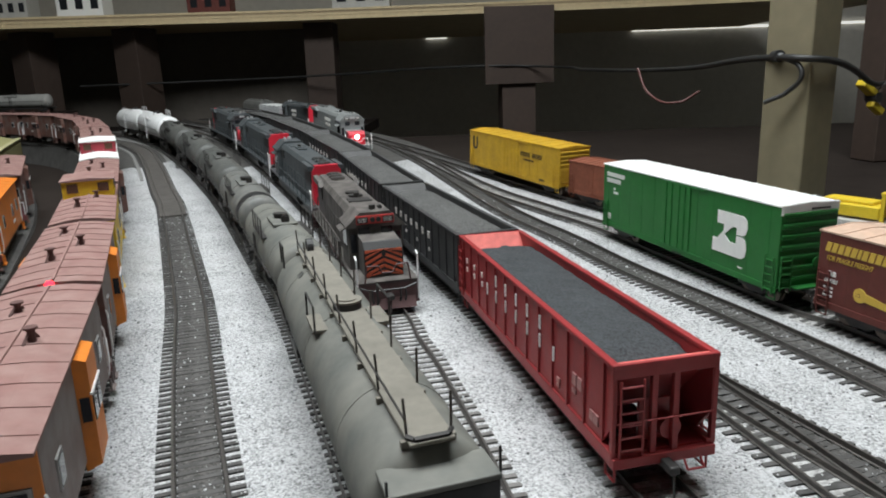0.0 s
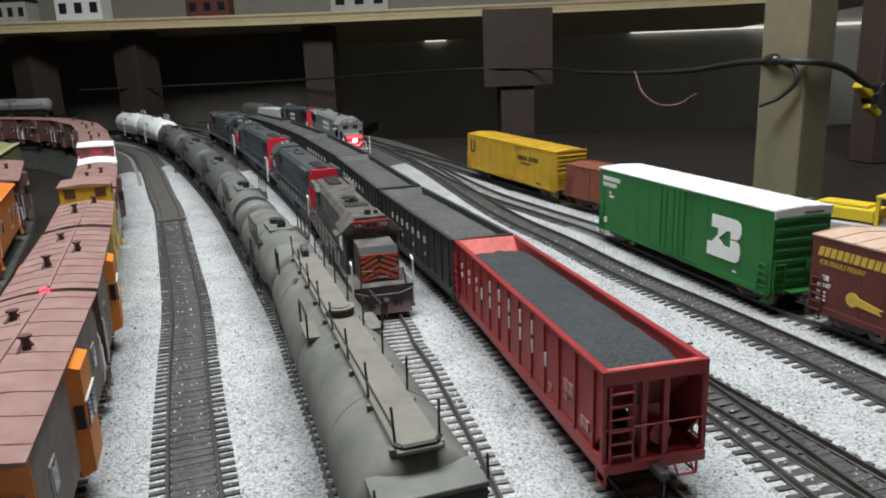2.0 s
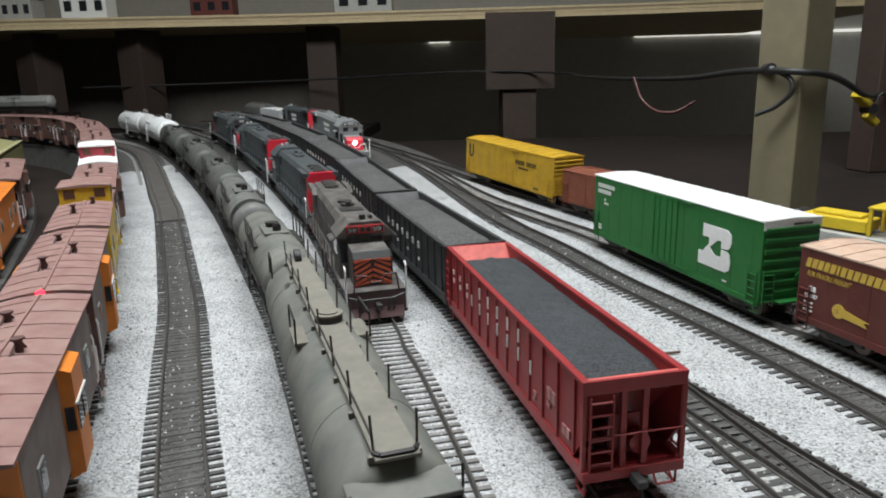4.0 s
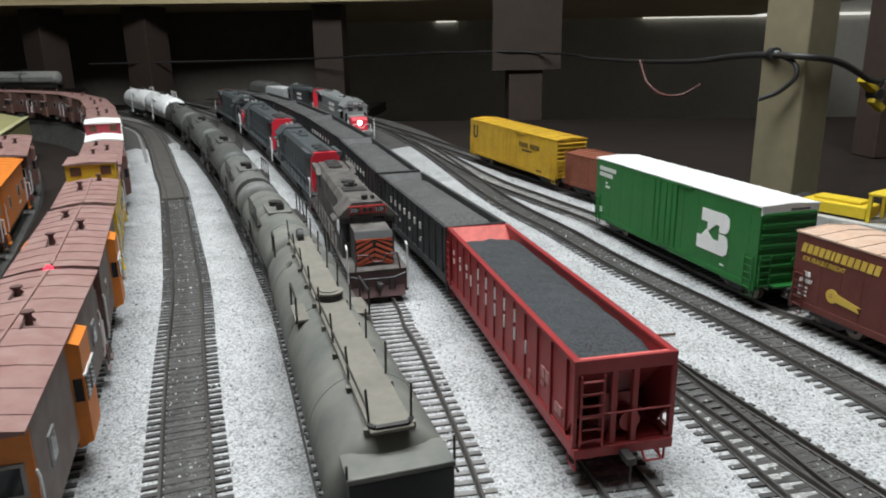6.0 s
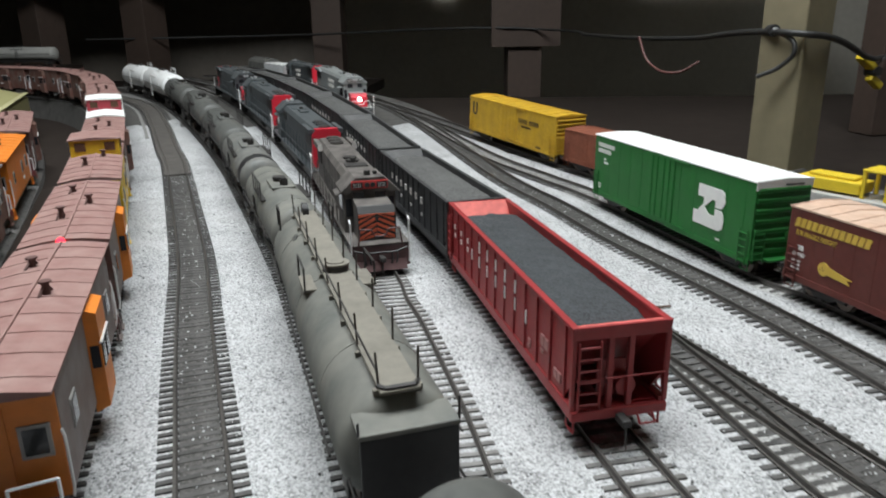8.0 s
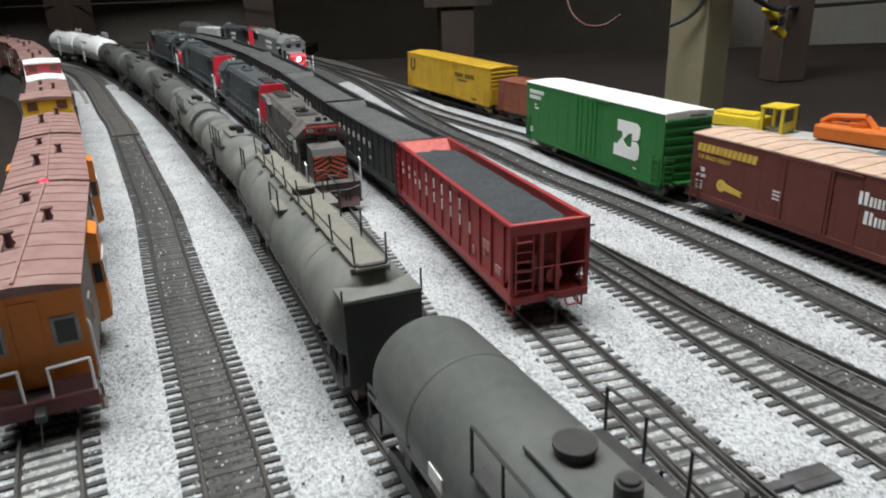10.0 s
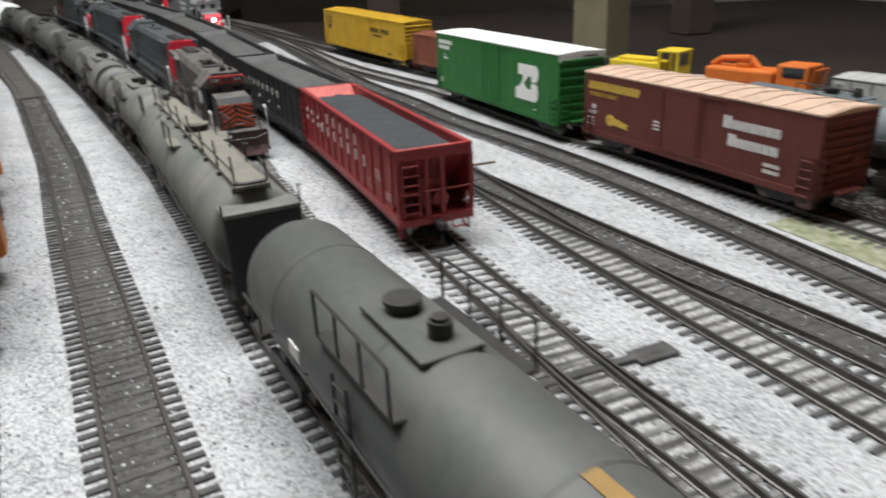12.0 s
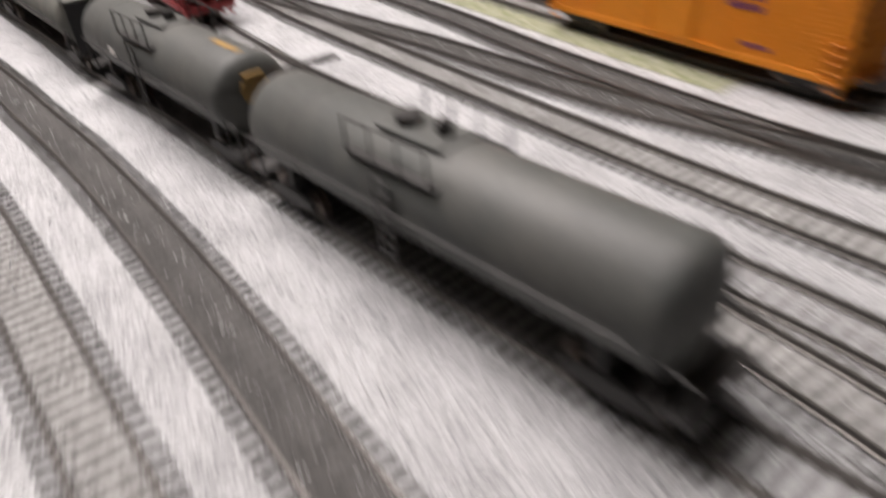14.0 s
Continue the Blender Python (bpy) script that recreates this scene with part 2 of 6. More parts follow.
def mesh_of(bm, name, material, smooth=False, scale=K):
    bmesh.ops.recalc_face_normals(bm, faces=bm.faces)
    bm.transform(Matrix.Diagonal((scale, scale, scale, 1)))
    me = bpy.data.meshes.new(name)
    bm.to_mesh(me)
    bm.free()
    me.materials.append(material)
    if smooth:
        for p in me.polygons:
            p.use_smooth = True
        me.set_sharp_from_angle(angle=radians(40))
    return me


def part(name, bm, material, parent, label="", smooth=False, kind=""):
    ob = new(name, mesh_of(bm, name, material, smooth))
    ob.parent = parent
    return tagged(ob, label, kind=kind)


def thing(name, label, category, group="", kind=""):
    return tagged(new(name), label, category, group, kind)


def nb():
    return bmesh.new()


GLYPHS = {}


def text_mesh(words, size, material, depth=0.12):
    """Letters as a mesh, in millimetres of capital height, its left end at 0."""
    cu = bpy.data.curves.new("letters", "FONT")
    cu.body, cu.size, cu.extrude = words, size * 1.38, depth
    ob = bpy.data.objects.new("letters", cu)
    scene.collection.objects.link(ob)
    dg = bpy.context.evaluated_depsgraph_get()
    me = bpy.data.meshes.new_from_object(ob.evaluated_get(dg))
    bpy.data.objects.remove(ob)
    me.materials.clear()
    me.materials.append(material)
    return me


def lettering(words, size, material, parent, x, y, z, side="left", stretch=1.0, lean=0.0):
    """Readable words on a side (left: +Y, right: -Y, near: -X). x, y, z: the start of the base line."""
    me = text_mesh(words, size, material)
    turn = {"left": pose(0, 0, 0, 90, 0, 180), "right": pose(0, 0, 0, 90, 0, 0), "near": pose(0, 0, 0, 90, 0, -90)}[side]
    shear = Matrix(((stretch, lean, 0, 0), (0, 1, 0, 0), (0, 0, 1, 0), (0, 0, 0, 1)))
    me.transform(Matrix.Diagonal((K, K, K, 1)) @ Matrix.Translation((x, y, z)) @ turn @ shear)
    ob = new("lettering", me)
    ob.parent = parent
    return ob


def bars(widths, size, material, parent, x, y, z, side="left", gap=0.35, step=0.0, lean=0.0, thick=0.22):
    """Plain upright bars in place of letters: one for each, of its width and colour."""
    bm = nb()
    s = -1 if side == "left" else 1
    px, pz = x, z
    for w in widths:
        if w > 0:
            a, b = px, px + s * w * size
            va = [(a, pz), (b, pz), (b + s * lean, pz + size), (a + s * lean, pz + size)]
            side_prism(bm, va, y - thick, y + thick)
            px = b + s * gap * size
        else:
            px += s * -w * size
        pz += step
    return part("lettering", bm, material, parent)


# ---- plan: the tracks ----
def spline(pts, step=0.004):
    p = [Vector((*q, 0)) for q in pts]
    p = [2 * p[0] - p[1]] + p + [2 * p[-1] - p[-2]]
    out = []
    for i in range(1, len(p) - 2):
        a, b, c, d = p[i - 1:i + 3]
        n = max(2, int((c - b).length / step))
        for k in range(n):
            u = k / n
            out.append(0.5 * ((2 * b) + (c - a) * u + (2 * a - 5 * b + 4 * c - d) * u * u + (3 * b - a - 3 * c + d) * u ** 3))
    out.append(p[-2])
    q = np.array([(v.x, v.y) for v in out])
    for _ in range(6):
        q[1:-1] = 0.25 * q[:-2] + 0.5 * q[1:-1] + 0.25 * q[2:]
    return q


TRACKS = {
    "a": [(0.06, -0.20), (-0.02, 0.0), (-0.06, 0.11), (-0.125, 0.27), (-0.20, 0.42), (-0.29, 0.60), (-0.365, 0.74), (-0.48, 0.91), (-0.62, 1.04), (-0.80, 1.14)],
    "b": [(0.200, -0.42), (0.136, -0.22), (0.098, -0.10), (0.048, 0.04), (0.002, 0.1535), (-0.0185, 0.197), (-0.075, 0.334), (-0.137, 0.468), (-0.194, 0.586), (-0.284, 0.77), (-0.385, 0.957), (-0.495, 1.13), (-0.64, 1.275), (-0.85, 1.40), (-1.2, 1.53), (-1.7, 1.64)],
    "c": [(0.234, -0.42), (0.180, -0.22), (0.158, -0.15), (0.122, -0.03), (0.0845, 0.0765), (0.052, 0.1555), (0.040, 0.186), (0.0245, 0.223), (0.008, 0.262), (-0.0145, 0.315), (-0.038, 0.372), (-0.0745, 0.461), (-0.122, 0.566), (-0.208, 0.752), (-0.247, 0.826), (-0.335, 0.997), (-0.427, 1.154), (-0.56, 1.30), (-0.74, 1.42), (-1.0, 1.53)],
    "d": [(0.345, -0.42), (0.265, -0.22), (0.236, -0.15), (0.196, -0.057), (0.1595, 0.032), (0.1275, 0.115), (0.087, 0.206), (0.0555, 0.294), (0.027, 0.365), (-0.004, 0.443), (-0.075, 0.60), (-0.155, 0.765), (-0.252, 0.94), (-0.352, 1.105), (-0.452, 1.25), (-0.56, 1.39), (-0.71, 1.53), (-0.92, 1.66)],
    "e": [(0.1275, 0.115), (0.1145, 0.182), (0.1010, 0.247), (0.0908, 0.290), (0.0815, 0.324), (0.070, 0.3655), (0.0595, 0.396), (0.0475, 0.4405), (-0.025, 0.65), (-0.10, 0.82), (-0.19, 1.0), (-0.31, 1.22), (-0.47, 1.50), (-0.70, 1.85)],
    "f": [(0.355, -0.40), (0.312, -0.22), (0.293, -0.14), (0.252, -0.035), (0.227, 0.037), (0.215, 0.068), (0.199, 0.113), (0.1845, 0.153), (0.1685, 0.207), (0.1525, 0.265), (0.106, 0.433), (0.0425, 0.613), (-0.042, 0.831), (-0.14, 1.03), (-0.27, 1.26), (-0.44, 1.55), (-0.66, 1.88)],
    "f_siding": [(0.327, -0.40), (0.285, -0.22), (0.268, -0.14), (0.232, -0.035), (0.2125, 0.037), (0.2035, 0.075), (0.192, 0.12), (0.1805, 0.160), (0.1685, 0.207)],
    "g": [(0.415, -0.40), (0.36, -0.21), (0.337, -0.14), (0.301, -0.035), (0.2515, 0.125), (0.217, 0.237), (0.198, 0.309), (0.165, 0.431), (0.119, 0.575), (0.062, 0.737), (-0.009, 0.885), (-0.072, 1.03), (-0.155, 1.21), (-0.29, 1.47), (-0.48, 1.8), (-0.62, 1.93)],
    "g_cross": [(0.182, 0.368), (0.207, 0.305), (0.238, 0.228), (0.270, 0.155), (0.292, 0.095), (0.320, 0.02), (0.347, -0.03), (0.378, -0.095)],
    "h": [(0.475, -0.40), (0.42, -0.21), (0.378, -0.095), (0.3545, -0.03), (0.338, 0.03), (0.319, 0.105), (0.301, 0.192), (0.286, 0.253), (0.265, 0.33), (0.238, 0.411), (0.20, 0.509), (0.169, 0.60), (0.126, 0.703), (0.033, 0.973), (-0.075, 1.22), (-0.22, 1.50), (-0.42, 1.82)],
    "i": [(0.51, -0.40), (0.455, -0.17), (0.421, -0.05), (0.394, 0.03), (0.363, 0.151), (0.336, 0.2566), (0.2848, 0.407), (0.272, 0.430), (0.213, 0.6095), (0.165, 0.70), (0.11, 0.80), (0.02, 1.02)],
    "j": [(0.60, -0.40), (0.52, -0.1), (0.468, 0.05), (0.411, 0.20), (0.374, 0.32), (0.343, 0.43), (0.318, 0.52), (0.258, 0.635), (0.192, 0.745), (0.107, 0.893), (0.01, 1.06), (-0.12, 1.28)],
    "k": [(0.68, -0.20), (0.59, 0.12), (0.54, 0.26), (0.49, 0.38), (0.447, 0.465), (0.405, 0.535), (0.355, 0.600), (0.29, 0.68)],
}
LINES = {k: spline(v) for k, v in TRACKS.items()}


def along(name):
    q = LINES[name]
    s = np.concatenate([[0], np.cumsum(np.hypot(*np.diff(q, axis=0).T))])
    return q, s


def grade(y):
    """The far end of the yard climbs a little."""
    u = min(max((y - 0.5) / 0.8, 0.0), 1.0)
    return 0.034 * u * u * (3 - 2 * u)


def spot(name, y_near, length, on=0.0):
    """The pose of a car whose near end stands at y_near on a track; +X points to the far end."""
    q, s = along(name)
    i = int(np.argmin(np.abs(q[:, 1] - y_near)))
    s0 = s[i] + on

    def at(d):
        return Vector((float(np.interp(s0 + d, s, q[:, 0])), float(np.interp(s0 + d, s, q[:, 1]))))
    a, b = at(length * 0.22), at(length * 0.78)
    c = (a + b) / 2
    ang = math.degrees(math.atan2(b.y - a.y, b.x - a.x))
    climb = math.degrees(math.atan2(grade(b.y) - grade(a.y), (b - a).length))
    return pose(c.x, c.y, 0.0025 + (grade(a.y) + grade(b.y)) / 2, 0, 0, ang) @ pose(0, 0, 0, 0, -climb, 0)


RAIL_OUT = [(-0.85, 0), (0.85, 0), (0.85, 0.25), (0.28, 0.5), (0.28, 1.75), (0.46, 1.9), (0.46, 2.5), (-0.46, 2.5), (-0.46, 1.9), (-0.28, 1.75), (-0.28, 0.5), (-0.85, 0.25)]


def offset_line(q, d):
    t = np.gradient(q, axis=0)
    t /= np.linalg.norm(t, axis=1)[:, None]
    return q + d * np.stack([-t[:, 1], t[:, 0]], 1)


def swept(name, line, outline, z0, material, parent, kind=""):
    """An outline in millimetres swept along a line of the plan."""
    t = np.gradient(line, axis=0)
    t /= np.linalg.norm(t, axis=1)[:, None]
    n = np.stack([-t[:, 1], t[:, 0]], 1)
    m = len(outline)
    verts = [(line[i, 0] + n[i, 0] * y * K, line[i, 1] + n[i, 1] * y * K, z0 + z * K + grade(line[i, 1])) for i in range(len(line)) for y, z in outline]
    faces = [(i * m + j, i * m + (j + 1) % m, (i + 1) * m + (j + 1) % m, (i + 1) * m + j) for i in range(len(line) - 1) for j in range(m)]
    faces += [tuple(range(m))[::-1], tuple(range((len(line) - 1) * m, len(line) * m))]
    me = bpy.data.meshes.new(name)
    me.from_pydata(verts, [], faces)
    me.materials.append(material)
    me.update()
    ob = new(name, me)
    ob.parent = parent
    return tagged(ob, kind=kind)


def tie_mesh(material, length=28.6):
    bm = nb()
    prism(bm, [(-length / 2, -1.6), (length / 2, -1.6), (length / 2, -0.25), (length / 2 - 0.6, -0.1), (-length / 2 + 0.6, -0.1), (-length / 2, -0.25)], -1.1, 1.1)
    return mesh_of(bm, "tie", material)


TIE_MESHES = {}
REST = bmesh.new()


def track(name, bed, ties, label, bed_width=14.2, spacing=0.0056, near_y=0.62, shoulders=None):
    q = LINES[name]
    root = thing("track", label, "railway track", "yard tracks", "structure")
    for d in (0.00825, -0.00825):
        swept("rail", offset_line(q, d), RAIL_OUT, 0.0, RAIL, root)
    if bed:
        swept("bed", q, [(-bed_width / 2, -2), (bed_width / 2, -2), (bed_width / 2, -0.35), (-bed_width / 2, -0.35)], 0.0, bed, root)
    if shoulders:
        swept("shoulder", q, [(-17.5, -3), (17.5, -3), (15.5, -0.62), (-15.5, -0.62)], 0.0, shoulders, root)
    if ties.name not in TIE_MESHES:
        TIE_MESHES[ties.name] = tie_mesh(ties)
    _, s = along(name)
    far = []
    n = int(s[-1] / spacing)
    rnd = random.Random(name)
    count = 0
    for k in range(n):
        d = (k + 0.5) * spacing
        x, y = float(np.interp(d, s, q[:, 0])), float(np.interp(d, s, q[:, 1]))
        x2, y2 = float(np.interp(d + 0.004, s, q[:, 0])), float(np.interp(d + 0.004, s, q[:, 1]))
        m = pose(x, y, grade(y) + rnd.uniform(-0.0002, 0.0001), 0, 0, math.degrees(math.atan2(y2 - y, x2 - x)) + rnd.uniform(-1.5, 1.5))
        if -0.17 < y < near_y and count < 290:
            ob = new("tie", TIE_MESHES[ties.name])
            ob.parent = root
            ob.matrix_basis = m
            count += 1
        else:
            far.append(m)
    verts, faces = [], []
    src = TIE_MESHES[ties.name]
    for m in far:
        b0 = len(verts)
        verts += [tuple(m @ v.co) for v in src.vertices]
        faces += [tuple(b0 + i for i in p.vertices) for p in src.polygons]
    if verts:
        me = bpy.data.meshes.new("ties_far")
        me.from_pydata(verts, [], faces)
        me.materials.append(ties)
        ob = new("far_ties", me)
        ob.parent = root
        tagged(ob, kind="stuff")
    return root

# ---- large structure ----
def slab(name, x0, x1, y0, y1, z0, z1, material, label, category, kind="structure"):
    bm = nb()
    box(bm, x0, x1, y0, y1, z0, z1)
    ob = new(name, mesh_of(bm, name, material, scale=1.0))
    return tagged(ob, label, category, kind=kind)


slab("layout_top", -2.4, 1.25, -0.75, 1.62, -0.03, -0.0016, DARK_SHELF, "dark painted table top under the yard", "layout table")
slab("layout_wing", -2.4, -0.2, 1.62, 2.345, -0.03, -0.0016, DARK_SHELF, "dark painted table top under the rear curve", "layout table")


def ballast_bed(y0, y1, rows, material, name, label, drop=0.0009, N=40):
    """A sheet of ballast from the caboose track across to the boxcar track."""
    def x_at(line, y):
        q = LINES[line]
        return float(np.interp(y, q[:, 1], q[:, 0]))
    ys = np.linspace(y0, y1, rows)
    verts, faces = [], []
    for y in ys:
        a = x_at("b", min(y, 1.5)) - 0.035
        c = (x_at("i", y) if y < 0.62 else x_at("h", y) + 0.04) + 0.018
        if 0.52 < y < 0.8:
            c = max(c, x_at("j", min(y, 0.9)) + 0.0)
        ragged = max(0.0, (y - y1 + 0.22) / 0.22)
        for k in range(N + 1):
            shift = ragged * (0.02 * math.sin(k * 0.9 + 0.4) + 0.018 * math.sin(k * 2.3) + 0.014 * math.sin(k * 5.1))
            verts.append((a + (c - a) * k / N, y + shift, grade(y + shift) - drop if 0 < k < N else -0.0022))
    for i in range(len(ys) - 1):
        for k in range(N):
            b = i * (N + 1) + k
            faces.append((b, b + 1, b + N + 2, b + N + 1))
    me = bpy.data.meshes.new(name)
    me.from_pydata(verts, [], faces)
    me.materials.append(material)
    tagged(new(name, me), label, "ground", kind="structure")


ballast_bed(-0.395, 0.99, 100, BALLAST, "ballast_ground", "pale crushed stone ballast spread between the tracks")
# far ballast gets less light: the dimness is put into this sheet's colour
ballast_bed(0.88, 1.56, 40, mat("dimmed_far_ballast", (0.055, 0.053, 0.05), 0.95, vary=0.3, grain=700, bump=0.5, dust=0.5, dust_colour=(0.11, 0.105, 0.1)), "cinder_ground", "far ground of the yard, its colour darkened for dim light", drop=0.0014)
slab("layout_fascia", -2.4, 1.25, -0.77, -0.752, -0.14, 0.004, DARK_SHELF, "dark brown board along the edge of the table", "fascia")
slab("floor", -3.2, 2.6, -2.6, 3.3, -1.15, -1.10, DARK_SHELF, "dark floor under the train table", "floor")
slab("ceiling", -3.2, 2.6, -2.6, 3.3, 1.45, 1.5, ROOM, "plain pale ceiling of the train room", "ceiling")
slab("wall_north", -3.2, 2.6, 3.25, 3.3, -1.1, 1.45, WALL, "grey painted wall behind the layout", "wall")
slab("wall_south", -3.2, 2.6, -2.6, -2.55, -1.1, 1.45, ROOM, "plain painted wall of the train room", "wall")
slab("wall_west", -3.2, -3.15, -2.55, 3.25, -1.1, 1.45, ROOM, "plain painted side wall of the train room", "wall")
slab("wall_east", 2.55, 2.6, -2.55, 3.25, -1.1, 1.45, ROOM, "plain painted side wall of the train room", "wall")
slab("backboard", -2.4, -0.37, 2.35, 2.365, -0.03, 0.2825, mat("brown_backdrop", (0.12, 0.105, 0.09), 0.85, vary=0.2, grain=40, stain=6), "dark brown board standing behind the rear tracks", "board")


def upper_deck():
    root = thing("upper_deck", "plywood upper deck with a raw pale layered edge", "shelf deck", kind="structure")
    edge = [(-2.4, 1.86), (-1.084, 1.95), (-0.377, 2.035), (0.548, 2.03), (1.25, 1.95)]
    for k in range(5):
        z0 = 283 + k * 5.6
        bm = nb()
        inset = (0.0, 0.0022, 0.0004, 0.002, 0.0)[k]
        low = [bm.verts.new((x, y + inset, z0 * K)) for x, y in edge] + [bm.verts.new((1.25, 3.235, z0 * K)), bm.verts.new((-2.4, 3.235, z0 * K))]
        top = [bm.verts.new((v.co.x, v.co.y, (z0 + 5.6) * K)) for v in low]
        n = len(low)
        for i in range(n):
            bm.faces.new((low[i], low[(i + 1) % n], top[(i + 1) % n], top[i]))
        bm.faces.new(low[::-1])
        bm.faces.new(top)
        ob = new("ply_layer", mesh_of(bm, "ply_layer", PLY_UNDER if k == 3 else PLY, scale=1.0))
        ob.parent = root
    return root


upper_deck()


def upright(name, x, y, wx, wy, z1, turn, material, label, plate=None):
    root = thing("post", label, "post", "deck posts")
    foot = -1.1 if x > -0.2 and y > 1.62 else -0.0009
    root.matrix_basis = pose(x, y, foot, 0, 0, turn)
    z1 -= foot
    bm = nb()
    box(bm, -wx / 2, wx / 2, -wy / 2, wy / 2, 0, z1 * 1000, 1.5)
    part("stud", bm, material, root)
    if plate:
        bm = nb()
        box(bm, -plate[0] / 2, plate[0] / 2, -wy / 2 - 12.5, -wy / 2 - 0.2, (plate[1] - foot) * 1000, z1 * 1000, 0.8)
        part("gusset", bm, material, root)
    return root


upright("post", 0.374, 0.683, 40, 40, 0.6, 35, PINE, "pale pine post rising past the tracks")
upright("post", 0.215, 1.90, 84, 84, 0.283, 5, DARK_POST, "dark stained post with a gusset plate below the deck", (170, 0.10))
upright("post", 0.635, 1.02, 44, 44, 0.283, 10, DARK_POST, "dark stained narrow post behind the boxcars")
upright("post", -0.85, 2.10, 84, 84, 0.283, -20, DARK_POST, "dark stained post in the shade below the deck")
upright("post", -1.15, 2.10, 84, 84, 0.283, -25, DARK_POST, "dark stained post in the shade below the deck")
upright("post", -0.33, 2.16, 84, 84, 0.283, 0, DARK_POST, "dark stained post in the shade below the deck")


def cable(name, pts, r, material, label):
    cu = bpy.data.curves.new(name, "CURVE")
    cu.dimensions, cu.bevel_depth, cu.bevel_resolution = "3D", r, 3
    sp = cu.splines.new("BEZIER")
    sp.bezier_points.add(len(pts) - 1)
    for b, p in zip(sp.bezier_points, pts):
        b.co, b.handle_left_type, b.handle_right_type = p, "AUTO", "AUTO"
    cu.materials.append(material)
    return tagged(new(name, cu), label, "cable")


cable("cable", [(-1.0, 2.05, 0.13), (-0.40, 2.08, 0.135), (0.15, 1.84, 0.145), (0.26, 1.83, 0.14), (0.31, 1.4, 0.128), (0.345, 0.9, 0.126), (0.3505, 0.676, 0.133), (0.368, 0.652, 0.131), (0.389, 0.662, 0.129), (0.51, 0.82, 0.105), (0.62, 0.985, 0.10), (0.9, 1.2, 0.10)], 0.0028, CABLE, "black cable strung from post to post")
cable("cable", [(0.3515, 0.673, 0.135), (0.362, 0.654, 0.120), (0.355, 0.660, 0.106), (0.340, 0.669, 0.097)], 0.0020, CABLE, "short loop of black cable hanging at the post")
cable("cable", [(0.30, 0.95, 0.128), (0.31, 0.93, 0.098), (0.335, 0.90, 0.088), (0.36, 0.90, 0.10)], 0.0016, CABLE_BROWN, "brown cable end hanging below the black one")


def hook():
    root = thing("cable_hook", "dark screw hook holding the cable on the pine post", "hook")
    root.matrix_basis = pose(0.3515, 0.6775, 0.134)
    bm = nb()
    disc(bm, (0, 0, 0), (0, 1, 0), 5, 9, 12)
    part("clamp", bm, BLACK, root)
    bm = nb()
    disc(bm, (0, -6, 1), (0, 1, 0), 1.6, 4, 8)
    part("screw", bm, SILVER, root)


hook()


def ceiling_light():
    root = thing("ceiling_light", "white fluorescent fitting hung over the yard", "light fitting")
    root.matrix_basis = Matrix.Translation((LAMP[0], LAMP[1], LAMP[2] + 0.03))
    bm = nb()
    box(bm, -600, 600, -260, 260, 5, 45, 6)
    part("housing", bm, WHITE_ROOF, root)
    for y in (-120, 120):
        bm = nb()
        rod(bm, (-570, y, -6), (570, y, -6), 12, 12)
        part("tube", bm, mat("lit_tube", (0.9, 0.9, 0.9), 0.4, vary=0, bump=0, emit=((0.97, 1.0, 0.98), 3.0)), root)
    for x in (-400, 400):
        bm = nb()
        rod(bm, (x, 0, 45), (x, 0, 1000 * (1.45 - LAMP[2] - 0.03)), 5, 8)
        part("hanger", bm, STEEL, root)


ceiling_light()


# glowing bar on the wall for light through the deck gap, not a lamp
def glow_strip(x0, x1):
    bm = nb()
    box(bm, x0, x1, 3.238, 3.249, 0.279, 0.2885)
    ob = new("light_strip", mesh_of(bm, "light_strip", mat("gap_light_glow", (0.8, 0.8, 0.75), 0.5, vary=0, bump=0, emit=((1.0, 0.98, 0.9), 0.75)), scale=1.0))
    tagged(ob, "thin pale glowing bar standing for light through the deck gap", "strip light")


glow_strip(0.80, 2.5)
glow_strip(-0.09, 0.0)


def olive_cover():
    root = thing("scenery_board", "olive painted board with a pale rounded edge beside the cabooses", "board")
    a, b = Vector((-0.42, 0.80)), Vector((-0.56, 1.07))
    d = (b - a)
    root.matrix_basis = pose(a.x, a.y, -0.0009, 0, 0, math.degrees(math.atan2(d.y, d.x)))
    L = d.length * 1000
    bm = nb()
    prism(bm, [(0, 0), (0, 54), (6, 59), (20, 63), (150, 98), (330, 106), (330, 0)], 0, L)
    part("panel", bm, OLIVE, root)
    bm = nb()
    box(bm, 0, L, -1.5, 5, 59.2, 61, 0.5)
    part("edge_strip", bm, mat("pale_olive_strip", (0.42, 0.40, 0.22), 0.6), root)


olive_cover()


def strip(name, line, y0, y1, left, right, z, material, label, category):
    q = LINES[line]
    keep = (q[:, 1] > y0) & (q[:, 1] < y1)
    root = swept(name, q[keep], [(left, -28), (right, -28), (right - 3, z), (left + 3, z)], 0.0, material, None)
    return tagged(root, label, category, kind="structure")


